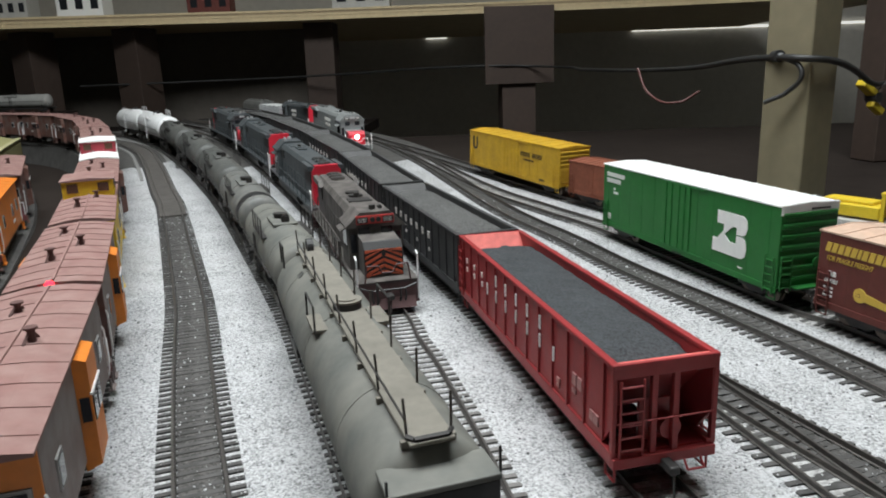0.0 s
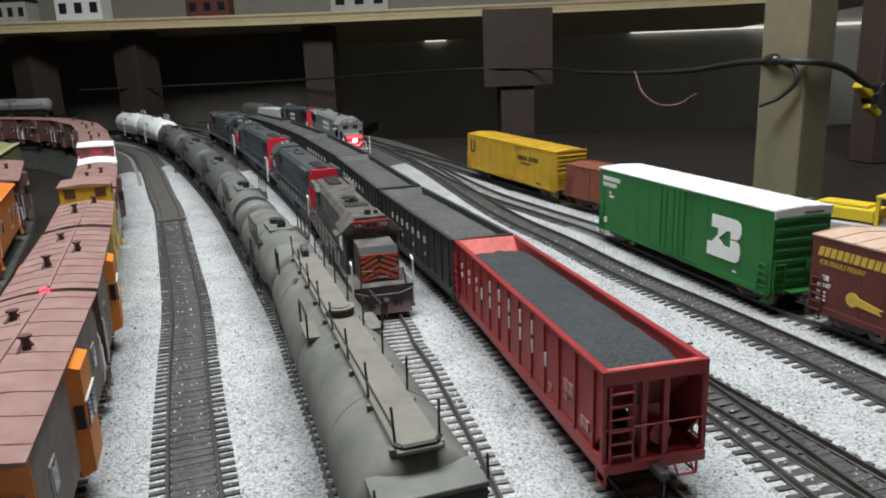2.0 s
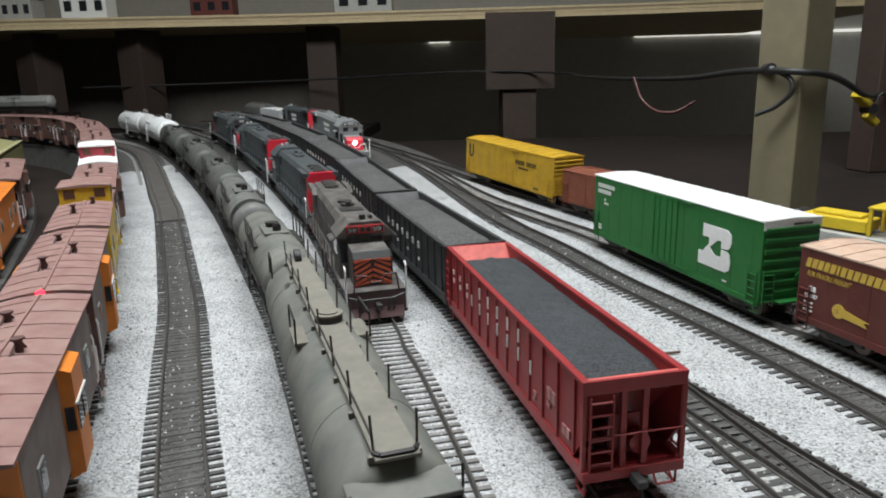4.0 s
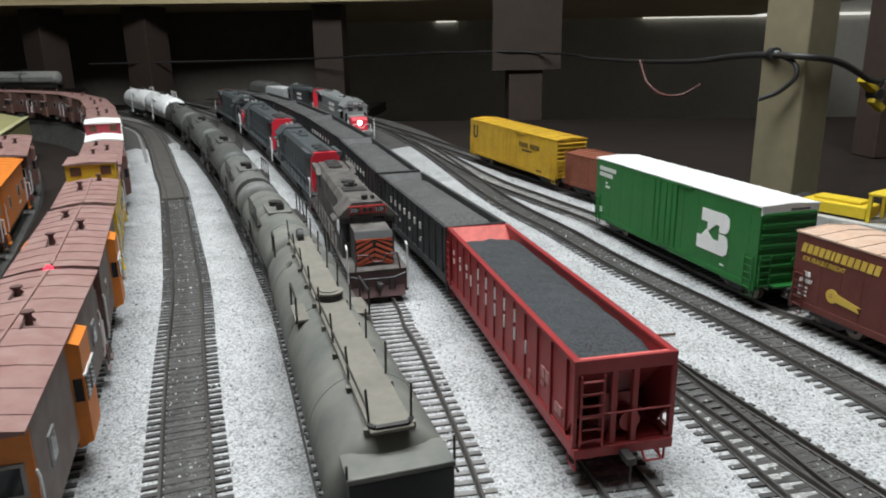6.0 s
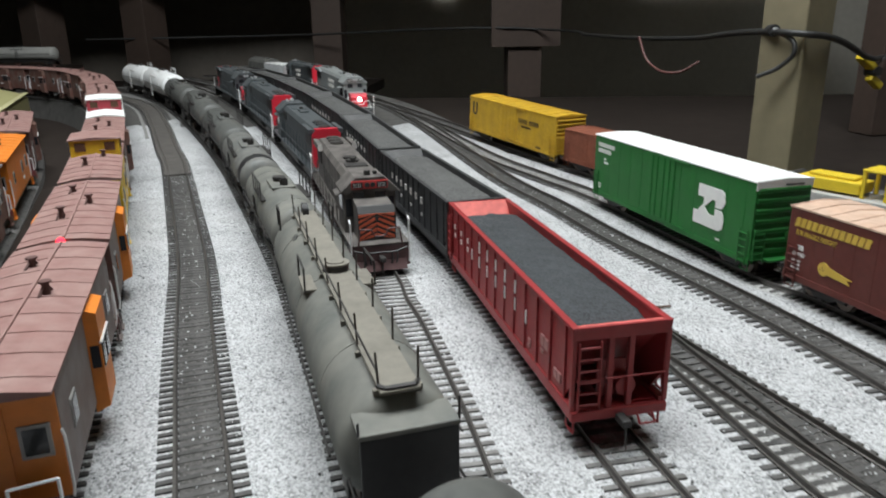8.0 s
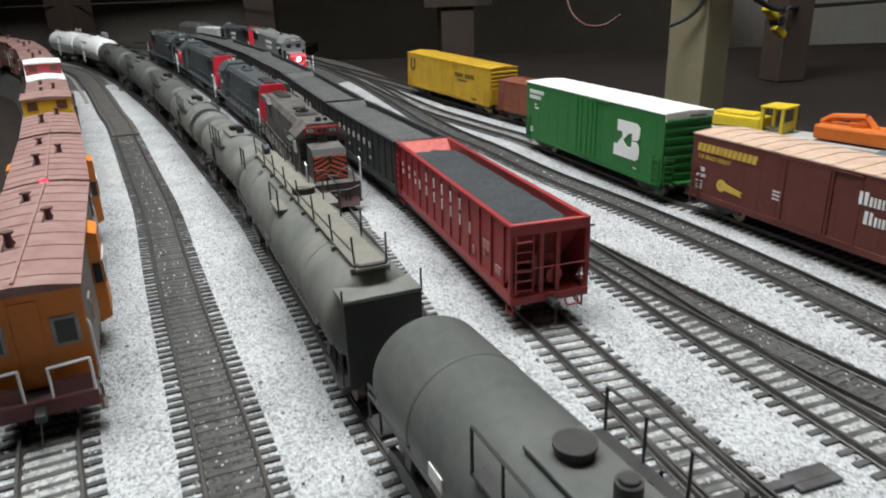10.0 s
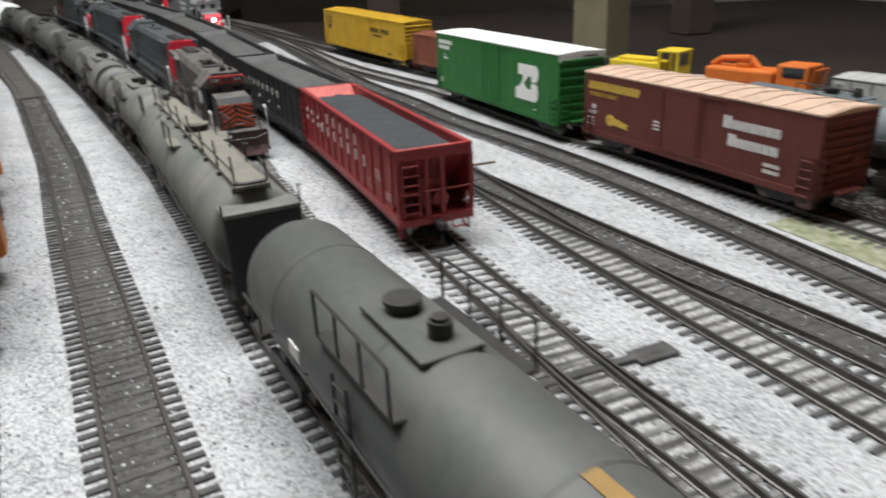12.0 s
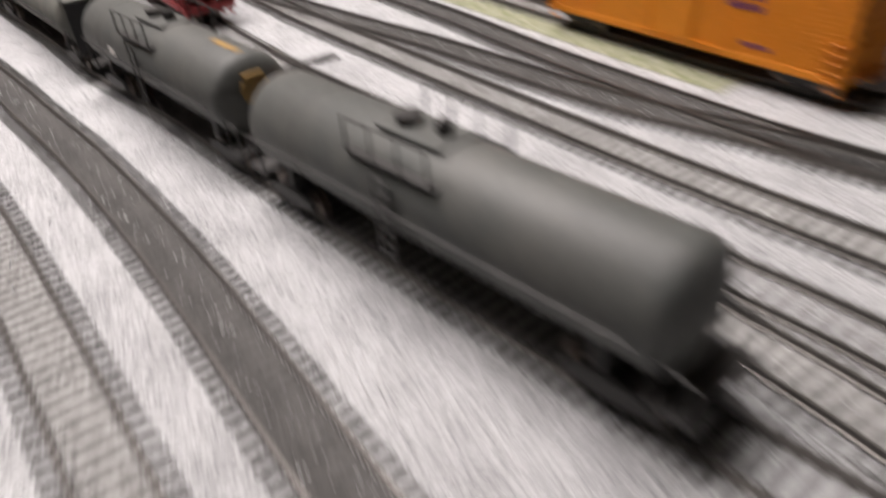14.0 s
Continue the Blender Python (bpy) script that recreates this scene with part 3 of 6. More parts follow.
strip("ground_cinders", "a", -0.3, 1.5, -22, 60, -0.72, CINDER, "dark cinder ground round the caboose track", "ground")
strip("ground_shade", "i", -0.3, 0.66, -20, 19, -0.76, GREY_BED, "grey stone bed under the boxcar track", "ground")
strip("ground_cinders", "j", -0.3, 0.62, -190, 18, -0.70, CINDER, "dark cinder ground behind the boxcars", "ground")
strip("grass_strip", "i", 0.02, 0.27, -2, 33, -0.45, GRASS, "thin strip of green scatter grass beside the track", "grass")
strip("ground_plaster", "c", 0.90, 1.25, 14, 24, -0.55, CONCRETE, "grey plaster patch beside the curving track", "ground")
strip("plaster_apron", "c", 0.98, 1.45, -55, -17, -0.5, CONCRETE, "grey plaster apron beside the curving track", "ground")
strip("road_cover", "c", 0.71, 1.7, -15, 15, 1.6, mat("dark_road_cover", (0.06, 0.055, 0.05), 0.85, vary=0.25, dust=0.4, dust_colour=(0.13, 0.12, 0.11)), "dark strip covering the curving track", "road")

# ---- running gear ----
def truck(parent, x, wheels=2, gauge=16.5, material=None, base=21.0):
    """A bogie under a car: frames, bolster and wheels."""
    material = material or STEEL
    bm = nb()
    box(bm, x - 3, x + 3, -9, 9, 4.5, 8.2, 0.4)
    t = part("truck", bm, material, parent)
    for s in (1, -1):
        bm = nb()
        h = base / 2
        side_prism(bm, [(x - h - 3.5, 4.4), (x - h - 3.2, 7.4), (x - h + 2, 8.1), (x - 5, 8.6), (x + 5, 8.6), (x + h - 2, 8.1), (x + h + 3.2, 7.4), (x + h + 3.5, 4.4), (x + h - 2.5, 4.6), (x + 5, 2.6), (x - 5, 2.6), (x - h + 2.5, 4.6)], s * 11.2 - 1, s * 11.2 + 1)
        part("side_frame", bm, material, t)
        xs = [x - h, x + h] if wheels == 2 else [x - h, x, x + h]
        for cx in xs:
            bm = nb()
            disc(bm, (cx, s * 7.4, 5.2), (0, 1, 0), 5.2, 2.2, 18)
            disc(bm, (cx, s * 6.1, 5.2), (0, 1, 0), 5.8, 0.6, 18)
            disc(bm, (cx, s * 9.2, 5.2), (0, 1, 0), 1.4, 2.4, 8)
            part("wheel", bm, WHEEL, t)
    return t


def coupler(parent, x, s):
    bm = nb()
    box(bm, x, x + s * 5, -1.5, 1.5, 8.2, 10.8, 0.3)
    box(bm, x + s * 4.0, x + s * 6.6, -1.9, 1.5, 8.0, 10.8, 0.6)
    wire(bm, [(x + s * 6, 0, 8), (x + s * 7, 0.5, 3.4), (x + s * 8, 0.8, 1.2)], 0.35)
    return part("coupler", bm, STEEL, parent)


def ladder(parent, x0, x1, y0, y1, z0, z1, rungs, material, r=0.4, name="ladder"):
    bm = nb()
    rod(bm, (x0, y0, z0), (x0, y0, z1), r)
    rod(bm, (x1, y1, z0), (x1, y1, z1), r)
    for k in range(rungs):
        z = z0 + (z1 - z0) * (k + 0.5) / rungs
        rod(bm, (x0, y0, z), (x1, y1, z), r)
    return part(name, bm, material, parent)


def underframe(parent, L, z=9.5, w=15.0, material=None):
    bm = nb()
    box(bm, -L / 2 + 2, L / 2 - 2, -4.5, 4.5, z - 1.5, z + 2.6, 0.3)
    for x in (-L * 0.34, -L * 0.1, L * 0.12, L * 0.34):
        box(bm, x - 1, x + 1, -w, w, z, z + 2.4)
    part("underframe", bm, material or STEEL, parent)
    bm = nb()
    disc(bm, (L * 0.06, 9, z - 1.5), (1, 0, 0), 3.2, 13, 12)
    part("air_tank", bm, material or STEEL, parent)


# ---- open coal hopper ----
def hopper(label, L, W, H, paint, coal, letters=None, heap=3.0, ribs=13, inside=None):
    root = thing("coal_hopper", label, "hopper car", "coal hoppers")
    inside = inside or paint
    h, w = L / 2, W / 2
    z0, slope = 13.0, 24.0
    for s in (1, -1):
        bm = nb()
        side_prism(bm, [(-h, H - 19), (-h, H), (h, H), (h, H - 19), (h - 9, z0), (-h + 9, z0)], s * w - s * 1.5, s * w - s * 0.4)
        part("side_sheet", bm, paint, root)
        bm = nb()
        box(bm, -h - 0.5, h + 0.5, s * w - s * 2.0, s * w + s * 0.5, H - 1.3, H + 0.3, 0.35)
        part("top_chord", bm, paint, root)
        bm = nb()
        box(bm, -h, h, s * w - s * 2.6, s * w + s * 0.35, z0 - 3.4, z0 + 1.2, 0.3)
        part("side_sill", bm, paint, root)
        for k in range(ribs):
            x = -h + L * (k + 0.5) / ribs
            bm = nb()
            low = z0 if abs(x) < h - 9 else z0 + (abs(x) - h + 9) / 9 * (H - 19 - z0)
            side_prism(bm, [(x - 0.7, low), (x - 0.7, H - 1), (x + 0.7, H - 1), (x + 0.7, low)], s * w - s * 0.5, s * (w + 0.35))
            part("rib", bm, paint, root)
    for s in (1, -1):
        bm = nb()
        x_top, x_low = s * (h - 1), s * (h - slope)
        side_prism(bm, [(x_top, H), (x_top - s * 1.2, H), (x_low - s * 1.2, 17), (x_low, 17)], -w + 1.5, w - 1.5)
        part("slope_sheet", bm, inside, root, "paler inside sheet" if inside is not paint else "")
        bm = nb()
        side_prism(bm, [(x_top + s * 0.9, H - 1), (x_top + s * 0.1, H - 1), (x_low + s * 0.1, 17), (x_low + s * 0.9, 17)], -w + 1.5, w - 1.5)
        part("slope_back", bm, paint, root)
        bm = nb()
        box(bm, s * (h - 1.0), s * (h + 0.4), -w - 0.4, w + 0.4, H - 4.5, H + 0.25, 0.35)
        part("end_chord", bm, paint, root)
        bm = nb()
        box(bm, s * (h - 4), s * (h + 1.2), -w - 0.2, w + 0.2, 9.0, 12.6, 0.4)
        part("end_sill", bm, paint, root)
        for y, half in ((-w + 0.5, 0.7), (-3.6, 1.0), (3.6, 1.0), (w - 0.5, 0.7)):
            bm = nb()
            box(bm, s * (h - 1.6), s * (h + 0.2), y - half, y + half, 12.4, H - 4.3, 0.2)
            part("end_post", bm, paint, root)
        ladder(root, s * (h + 0.9), s * (h + 0.9), (w - 2.0) * -s, (w - 9.5) * -s, 13, H - 5, 6, paint, 0.45)
        ladder(root, s * (h - 1.5), s * (h - 8.5), s * (w + 1.1), s * (w + 1.1), 12, H - 5, 6, paint, 0.45)
        bm = nb()
        rod(bm, (s * (h + 0.8), -w + 1, 24), (s * (h + 0.8), w - 1, 24), 0.35)
        part("cross_bar", bm, paint, root)
        bm = nb()
        wire(bm, [(s * (h + 0.6), s * 12, 10), (s * (h + 3.5), s * 12, 7.0), (s * (h + 3.5), s * 6.5, 7.0), (s * (h + 0.6), s * 6.5, 10)], 0.4)
        part("cut_lever", bm, paint, root)
        for y in (w - 1.5, -w + 1.5):
            bm = nb()
            wire(bm, [(s * (h - 1), y, 9.5), (s * (h - 1), y, 3.8), (s * (h - 7), y, 3.8), (s * (h - 7), y, 9.5)], 0.45)
            part("step", bm, paint, root)
        bm = nb()
        disc(bm, (s * (h - 5), s * 3, 19), (1, 0, 0), 3.6, 7, 14)
        part("brake_cylinder", bm, paint, root)
        bm = nb()
        box(bm, s * (h - 11), s * (h - 1), -w + 3, w - 3, 12.2, 13.2)
        part("end_platform", bm, paint, root)
        coupler(root, s * (h + 0.5), s)
        truck(root, s * (h - 24))
    for x in (-L * 0.2, 0, L * 0.2):
        bm = nb()
        prism(bm, [(-w + 2, 15), (w - 2, 15), (7, 4.5), (-7, 4.5)], x - L * 0.085, x + L * 0.085)
        part("bay", bm, paint, root)
    bm = nb()
    box(bm, -h + 3, h - 3, -3.5, 3.5, 8, 13.5)
    part("centre_sill", bm, paint, root)
    for s in (1, -1):
        bm = nb()
        box(bm, s * (h - 7.5), s * (h - 6.3), -5.2, 5.2, 13, 27)
        part("end_web", bm, paint, root)
    bm = nb()
    nx, ny = 46, 14
    grid = []
    rnd = random.Random(label)
    a, b = h - 9 if heap > 0 else h - 5, w - 1.7
    for i in range(nx + 1):
        row = []
        for j in range(ny + 1):
            u, v = 2 * i / nx - 1, 2 * j / ny - 1
            z = H - 4.0 + heap * (1 - v * v) * (1 - u ** 6) - 3.2 * max(0, abs(u) - 0.86) / 0.14 + 0.9 * noise.noise((i * 0.55, j * 0.55, len(label)))
            row.append(bm.verts.new((u * a, v * b, z)))
        grid.append(row)
    for i in range(nx):
        for j in range(ny):
            bm.faces.new((grid[i][j], grid[i + 1][j], grid[i + 1][j + 1], grid[i][j + 1]))
    part("coal_load", bm, coal, root, "heaped crushed coal load", smooth=True, kind="stuff")
    if letters:
        letters(root, L, W, H)
    return root


def red_letters(root, L, W, H):
    """Plain blocks that stand for the two words on the ribbed side."""
    y = W / 2 - 0.3
    pitch = L / 13
    for first, count, z in ((4, 5, H - 10.2), (3, 7, H - 17.6)):
        for k in range(count):
            cx = L / 2 - (first + 0.55 + k) * pitch
            bm = nb()
            box(bm, cx - 1.15, cx + 1.15, y - 0.2, y + 0.45, z, z + 5.4, 0.15)
            part("lettering", bm, LETTER, root)
    for k in range(3):
        bars([0.6], 2.5, BONE, root, L / 2 - (k + 1) * pitch + 1.2, y, H - 11.8, thick=0.5)
        bars([0.6], 2.5, BONE, root, L / 2 - (k + 1) * pitch + 1.2, y, H - 16.4, thick=0.5)
    for k, (z, s) in enumerate(((19, 1.6), (17, 1.2), (21, 1.6), (24, 4.2), (18, 3.4))):
        bars([0.8, 0.8], s, mat("worn_pink_lettering", (0.42, 0.2, 0.19), 0.6), root, L / 2 - (10 + k // 2) * pitch + 2.2, y, z, gap=0.2, thick=0.5)


def black_letters(root, L, W, H):
    y = W / 2 - 0.3
    pitch = L / 13
    for k in range(7):
        bars([0.3, 0.3], 4.2, BONE, root, L / 2 - (k + 3) * pitch + 1.6, y, H - 14, gap=0.2, thick=0.5)
    for k in range(4):
        bars([0.5, 0.5], 2.0, BONE, root, L / 2 - (k * 2 + 3) * pitch + 1.2, y, H - 22, gap=0.2, thick=0.5)


# ---- boxcars ----
def boxcar(label, L, W, H, paint, roof, ends=7, door=None, decorate=None, door_x=0.0, panels=12, plug=False, pitch=1.6):
    root = thing("boxcar", label, "boxcar", "freight cars")
    h, w, z0 = L / 2, W / 2, 11.0
    bm = nb()
    box(bm, -h, h, -w, w, z0, H - 2.2, 0.35)
    body = part("body", bm, paint, root)
    bm = nb()
    prism(bm, [(-w - 0.5, H - 2.3), (w + 0.5, H - 2.3), (w + 0.5, H - 1.5), (0, H - 1.5 + pitch), (-w - 0.5, H - 1.5)], -h - 0.4, h + 0.4)
    top = part("roof", bm, roof, root)
    for k in range(panels + 1):
        x = -h + 1 + (L - 2) * k / panels
        bm = nb()
        prism(bm, [(-w - 0.4, H - 1.6), (w + 0.4, H - 1.6), (w + 0.4, H - 1.1), (0, H - 1.1 + pitch), (-w - 0.4, H - 1.1)], x - 0.45, x + 0.45)
        part("roof_rib", bm, roof, top)
    for s in (1, -1):
        bm = nb()
        box(bm, -h, h, s * (w - 0.5), s * (w + 0.45), z0 - 2.2, z0 + 1.2, 0.25)
        part("side_sill", bm, paint, root)
        for k in range(panels):
            x = -h + L * (k + 0.5) / panels
            if abs(x - door_x) < 17:
                continue
            bm = nb()
            box(bm, x - 0.3, x + 0.3, s * (w - 0.2), s * (w + 0.14), z0 + 1.2, H - 2.4)
            part("seam", bm, paint, body)
        bm = nb()
        box(bm, door_x - 15, door_x + 15, s * (w - 0.2), s * (w + 0.8), z0 + 1.4, H - 3.2, 0.3)
        dr = part("door", bm, door or paint, root)
        for dx in ((-10, -4, 4, 10) if plug else (-13, 13)):
            bm = nb()
            rod(bm, (door_x + dx, s * (w + 1.1), z0 + 2), (door_x + dx, s * (w + 1.1), H - 4), 0.35)
            part("door_rod", bm, door or paint, dr)
        for zz in (z0 + 1.2, H - 3.4):
            bm = nb()
            box(bm, door_x - 30, door_x + 17, s * (w - 0.2), s * (w + 1.0), zz - 0.4, zz + 0.4)
            part("door_track", bm, paint, root)
        ladder(root, s * (h - 2.0), s * (h - 8.5), s * (w + 0.9), s * (w + 0.9), z0 - 3, z0 + 17, 5, paint, 0.4)
        ladder(root, -s * (h - 2.0), -s * (h - 8.5), s * (w + 0.9), s * (w + 0.9), z0 - 3, z0 + 17, 5, paint, 0.4)
    for s in (1, -1):
        span = H - 6 - z0
        for k in range(ends):
            z = z0 + 3 + span * (k + 0.35) / ends
            bm = nb()
            rr = span / ends * 0.34
            prof = [(s * (h - 0.3), z - rr), (s * (h + 0.9), z - rr * 0.4), (s * (h + 0.9), z + rr * 0.4), (s * (h - 0.3), z + rr)]
            side_prism(bm, prof, -w + 1.3, w - 1.3)
            part("end_rib", bm, paint, root)
        ladder(root, s * (h + 1.4), s * (h + 1.4), s * (-w + 1.2), s * (-w + 8.0), z0 - 1, z0 + 17, 5, paint, 0.4)
        bm = nb()
        box(bm, s * (h - 1), s * (h + 5.5), -9, 9, z0 + 0.2, z0 + 1.0)
        part("end_platform", bm, paint, root)
        for y in (w - 0.8, -w + 0.8):
            bm = nb()
            wire(bm, [(s * (h - 1), y, z0 - 1.5), (s * (h - 1), y, 5.0), (s * (h - 7), y, 5.0), (s * (h - 7), y, z0 - 1.5)], 0.4)
            part("step", bm, paint, root)
        bm = nb()
        disc(bm, (s * (h + 1.6), s * 6, z0 + 13), (1, 0, 0), 3.0, 0.8, 14)
        part("brake_wheel", bm, paint, root)
        coupler(root, s * (h + 0.3), s)
        truck(root, s * (h - 22))
    underframe(root, L)
    if decorate:
        decorate(root, L, W, H)
    return root


def green_marks(root, L, W, H):
    y = W / 2 + 0.3
    bars([0.3, 0.2] * 10, 3.1, LETTER, root, L / 2 - 6, y, H - 10.0, gap=0.16, thick=0.15)
    bars([0.3, 0.2] * 8, 3.1, LETTER, root, L / 2 - 6, y, H - 14.4, gap=0.16, thick=0.15)
    bars([0.6, 0.6], 1.7, LETTER, root, L / 2 - 16, y, H - 19.5, gap=0.2, thick=0.15)
    bars([0.6] * 5, 1.7, LETTER, root, L / 2 - 16, y, H - 22.2, gap=0.2, thick=0.15)
    for z in (18, 16.5, 15):
        bars([0.7] * 5, 0.9, LETTER, root, L / 2 - 8, y, z, gap=0.4, thick=0.15)
    for x in (-6, -12, -L / 2 + 30):
        bars([0.7] * 4, 0.9, LETTER, root, x, y, 15, gap=0.4, thick=0.15)
    # the emblem: two stepped lobes with a slanting gap between them
    cx, cz = -L / 2 + 38, 33.0
    E = 1.32
    yy0, yy1 = y - 0.15, y + 0.3
    bm = nb()
    side_prism(bm, [(cx + 9 * E, cz + 9 * E), (cx - 7.5 * E, cz + 9 * E), (cx - 10 * E, cz + 7.4 * E), (cx - 10.6 * E, cz + 4 * E), (cx - 9.6 * E, cz + 1.6 * E), (cx - 8.2 * E, cz + 0.6 * E), (cx - 4.0 * E, cz + 0.4 * E), (cx - 4.0 * E, cz + 3.4 * E), (cx - 1.5 * E, cz + 3.4 * E), (cx + 4.4 * E, cz - 1.2 * E), (cx + 4.4 * E, cz + 3.4 * E), (cx + 9 * E, cz + 3.4 * E)], yy0, yy1)
    side_prism(bm, [(cx + 11.5 * E, cz - 9.5 * E), (cx - 7.5 * E, cz - 9.5 * E), (cx - 10 * E, cz - 8.0 * E), (cx - 10.6 * E, cz - 4.6 * E), (cx - 9.6 * E, cz - 1.4 * E), (cx - 8.2 * E, cz - 0.3 * E), (cx - 4.0 * E, cz - 0.2 * E), (cx - 4.0 * E, cz - 3.6 * E), (cx + 0.2 * E, cz - 3.6 * E), (cx + 5.0 * E, cz + 0.0 * E), (cx + 8.6 * E, cz - 3.6 * E), (cx + 11.5 * E, cz - 3.6 * E)], yy0, yy1)
    part("emblem", bm, LETTER, root, "white stepped emblem")
    bars([0.7] * 9, 1.2, BLACK, root, 0, y, 8.9, gap=0.25, thick=0.2)
    bm = nb()
    box(bm, -L / 2 - 0.3, -L / 2 + 0.5, -W / 2, W / 2, H - 6.5, H - 1.8)
    part("end_band", bm, WHITE_ROOF, root, "white band across the end")
    bm = nb()
    for k in range(8):
        box(bm, -L / 2 - 0.6, -L / 2 + 0.1, -W / 2 + 6 + k * 1.5, -W / 2 + 7 + k * 1.5, H - 4.6, H - 3.5)
    part("lettering", bm, BLACK, root)


def brown_marks(root, L, W, H):
    y = W / 2 + 0.3
    bars([0.62] * 5 + [0.35] + [0.62] * 7, 4.6, GOLD, root, L / 2 - 4.0, y, H - 11.2, gap=0.17, lean=1.2, thick=0.15)
    lettering("FOR FRAGILE FREIGHT", 2.6, GOLD, root, L / 2 - 5.2, y, H - 15.4, lean=0.25, stretch=0.72)
    bars([0.7, 0.7], 2.5, LETTER, root, L / 2 - 7.5, y, H - 23.0, gap=0.25, thick=0.15)
    lettering("694187", 2.2, LETTER, root, L / 2 - 5.0, y, H - 26.4, stretch=0.9)
    for z in (H - 29.4, H - 31.4, H - 33.4):
        bars([1.2, 1.6, 1.2], 1.0, BONE, root, L / 2 - 5, y, z, gap=0.8, thick=0.15)
    bm = nb()
    disc(bm, (L / 2 - 26, y, H - 28.0), (0, 1, 0), 3.4, 0.5, 24)
    side_prism(bm, [(L / 2 - 28.5, H - 26.2), (L / 2 - 43, H - 28.6), (L / 2 - 40, H - 29.2), (L / 2 - 42, H - 31.2), (L / 2 - 28.5, H - 30.2)], y - 0.2, y + 0.2)
    part("emblem", bm, GOLD, root, "gold winged disc emblem")
    lettering("L D", 2.0, MAROON, root, L / 2 - 23.9, y + 0.18, H - 29.0, stretch=0.6)
    bars([0.3, 0.3], 6.0, LETTER, root, -L / 2 + 54, y, H - 16.0, thick=0.15, gap=0.15)
    bars([0.3, 0.22] * 7, 4.4, LETTER, root, -L / 2 + 48.5, y, H - 16.0, gap=0.2, thick=0.15)
    bars([0.3, 0.25], 6.0, LETTER, root, -L / 2 + 50, y, H - 24.5, thick=0.15, gap=0.15)
    bars([0.3, 0.22] * 6, 4.4, LETTER, root, -L / 2 + 44.8, y, H - 24.5, gap=0.2, thick=0.15)
    bars([0.6] * 6, 1.7, BONE, root, -L / 2 + 28, y, 18.5, gap=0.3, thick=0.15)
    bars([0.6] * 6, 1.7, BONE, root, -L / 2 + 28, y, 15.5, gap=0.3, thick=0.15)
    for x in (20, 8):
        for z in (26, 24, 22):
            bars([0.7] * 5, 1.0, BONE, root, x, y, z, gap=0.4, thick=0.15)


def yellow_marks(root, L, W, H):
    y = W / 2 + 0.3
    bm = nb()
    cx, z1 = L / 2 - 13, H - 7
    side_prism(bm, [(cx + 5, z1), (cx + 5, z1 - 10.5), (cx + 3.4, z1 - 13.5), (cx + 0, z1 - 14.6), (cx - 3.4, z1 - 13.5), (cx - 5, z1 - 10.5), (cx - 5, z1), (cx - 2.4, z1), (cx - 2.4, z1 - 10.4), (cx - 1.6, z1 - 11.8), (cx, z1 - 12.3), (cx + 1.6, z1 - 11.8), (cx + 2.4, z1 - 10.4), (cx + 2.4, z1)], y - 0.2, y + 0.25)
    part("emblem", bm, BLACK, root, "large black rounded emblem")
    bars([0.3, 0.25] * 4 + [-0.6] + [0.3, 0.25] * 4, 4.6, mat("faded_black_lettering", (0.10, 0.065, 0.02), 0.6), root, -L / 2 + 66, y, H - 16.5, gap=0.2, thick=0.15)
    bars([0.8] * 9, 1.8, MATS["faded_black_lettering"], root, -L / 2 + 60, y, H - 20.5, gap=0.3, thick=0.15)
    bars([0.8] * 3, 3.0, MATS["faded_black_lettering"], root, -L / 2 + 32, y, H - 38.0, gap=0.2, thick=0.15)


PURPLE = mat("purple_lettering", (0.16, 0.04, 0.11), 0.6)


def orange_marks(root, L, W, H):
    y = W / 2 + 0.3
    for k, z in enumerate((H - 10, H - 15, H - 20)):
        bars([0.8] * 5, 2.6, PURPLE, root, L / 2 - 20 - k, y, z, gap=0.25, thick=0.15)
        bars([0.8] * 6, 3.0, PURPLE, root, -L / 2 + 62 - k, y, z, gap=0.25, thick=0.15)
    bars([0.7] * 7, 2.2, PURPLE, root, -L / 2 + 50, y, 16, gap=0.3, thick=0.15)
    for k in range(16):
        z = 14.0 + k * (H - 19.0) / 15
        for x0, x1 in ((-L / 2 + 1.5, -L / 2 + 72), (L / 2 - 40, L / 2 - 1.5)):
            bm = nb()
            side_prism(bm, [(x0, z - 0.55), (x0, z + 0.55), (x1, z + 0.55), (x1, z - 0.55)], W / 2 - 0.2, W / 2 + 0.22)
            part("side_rib", bm, ORANGE, root)


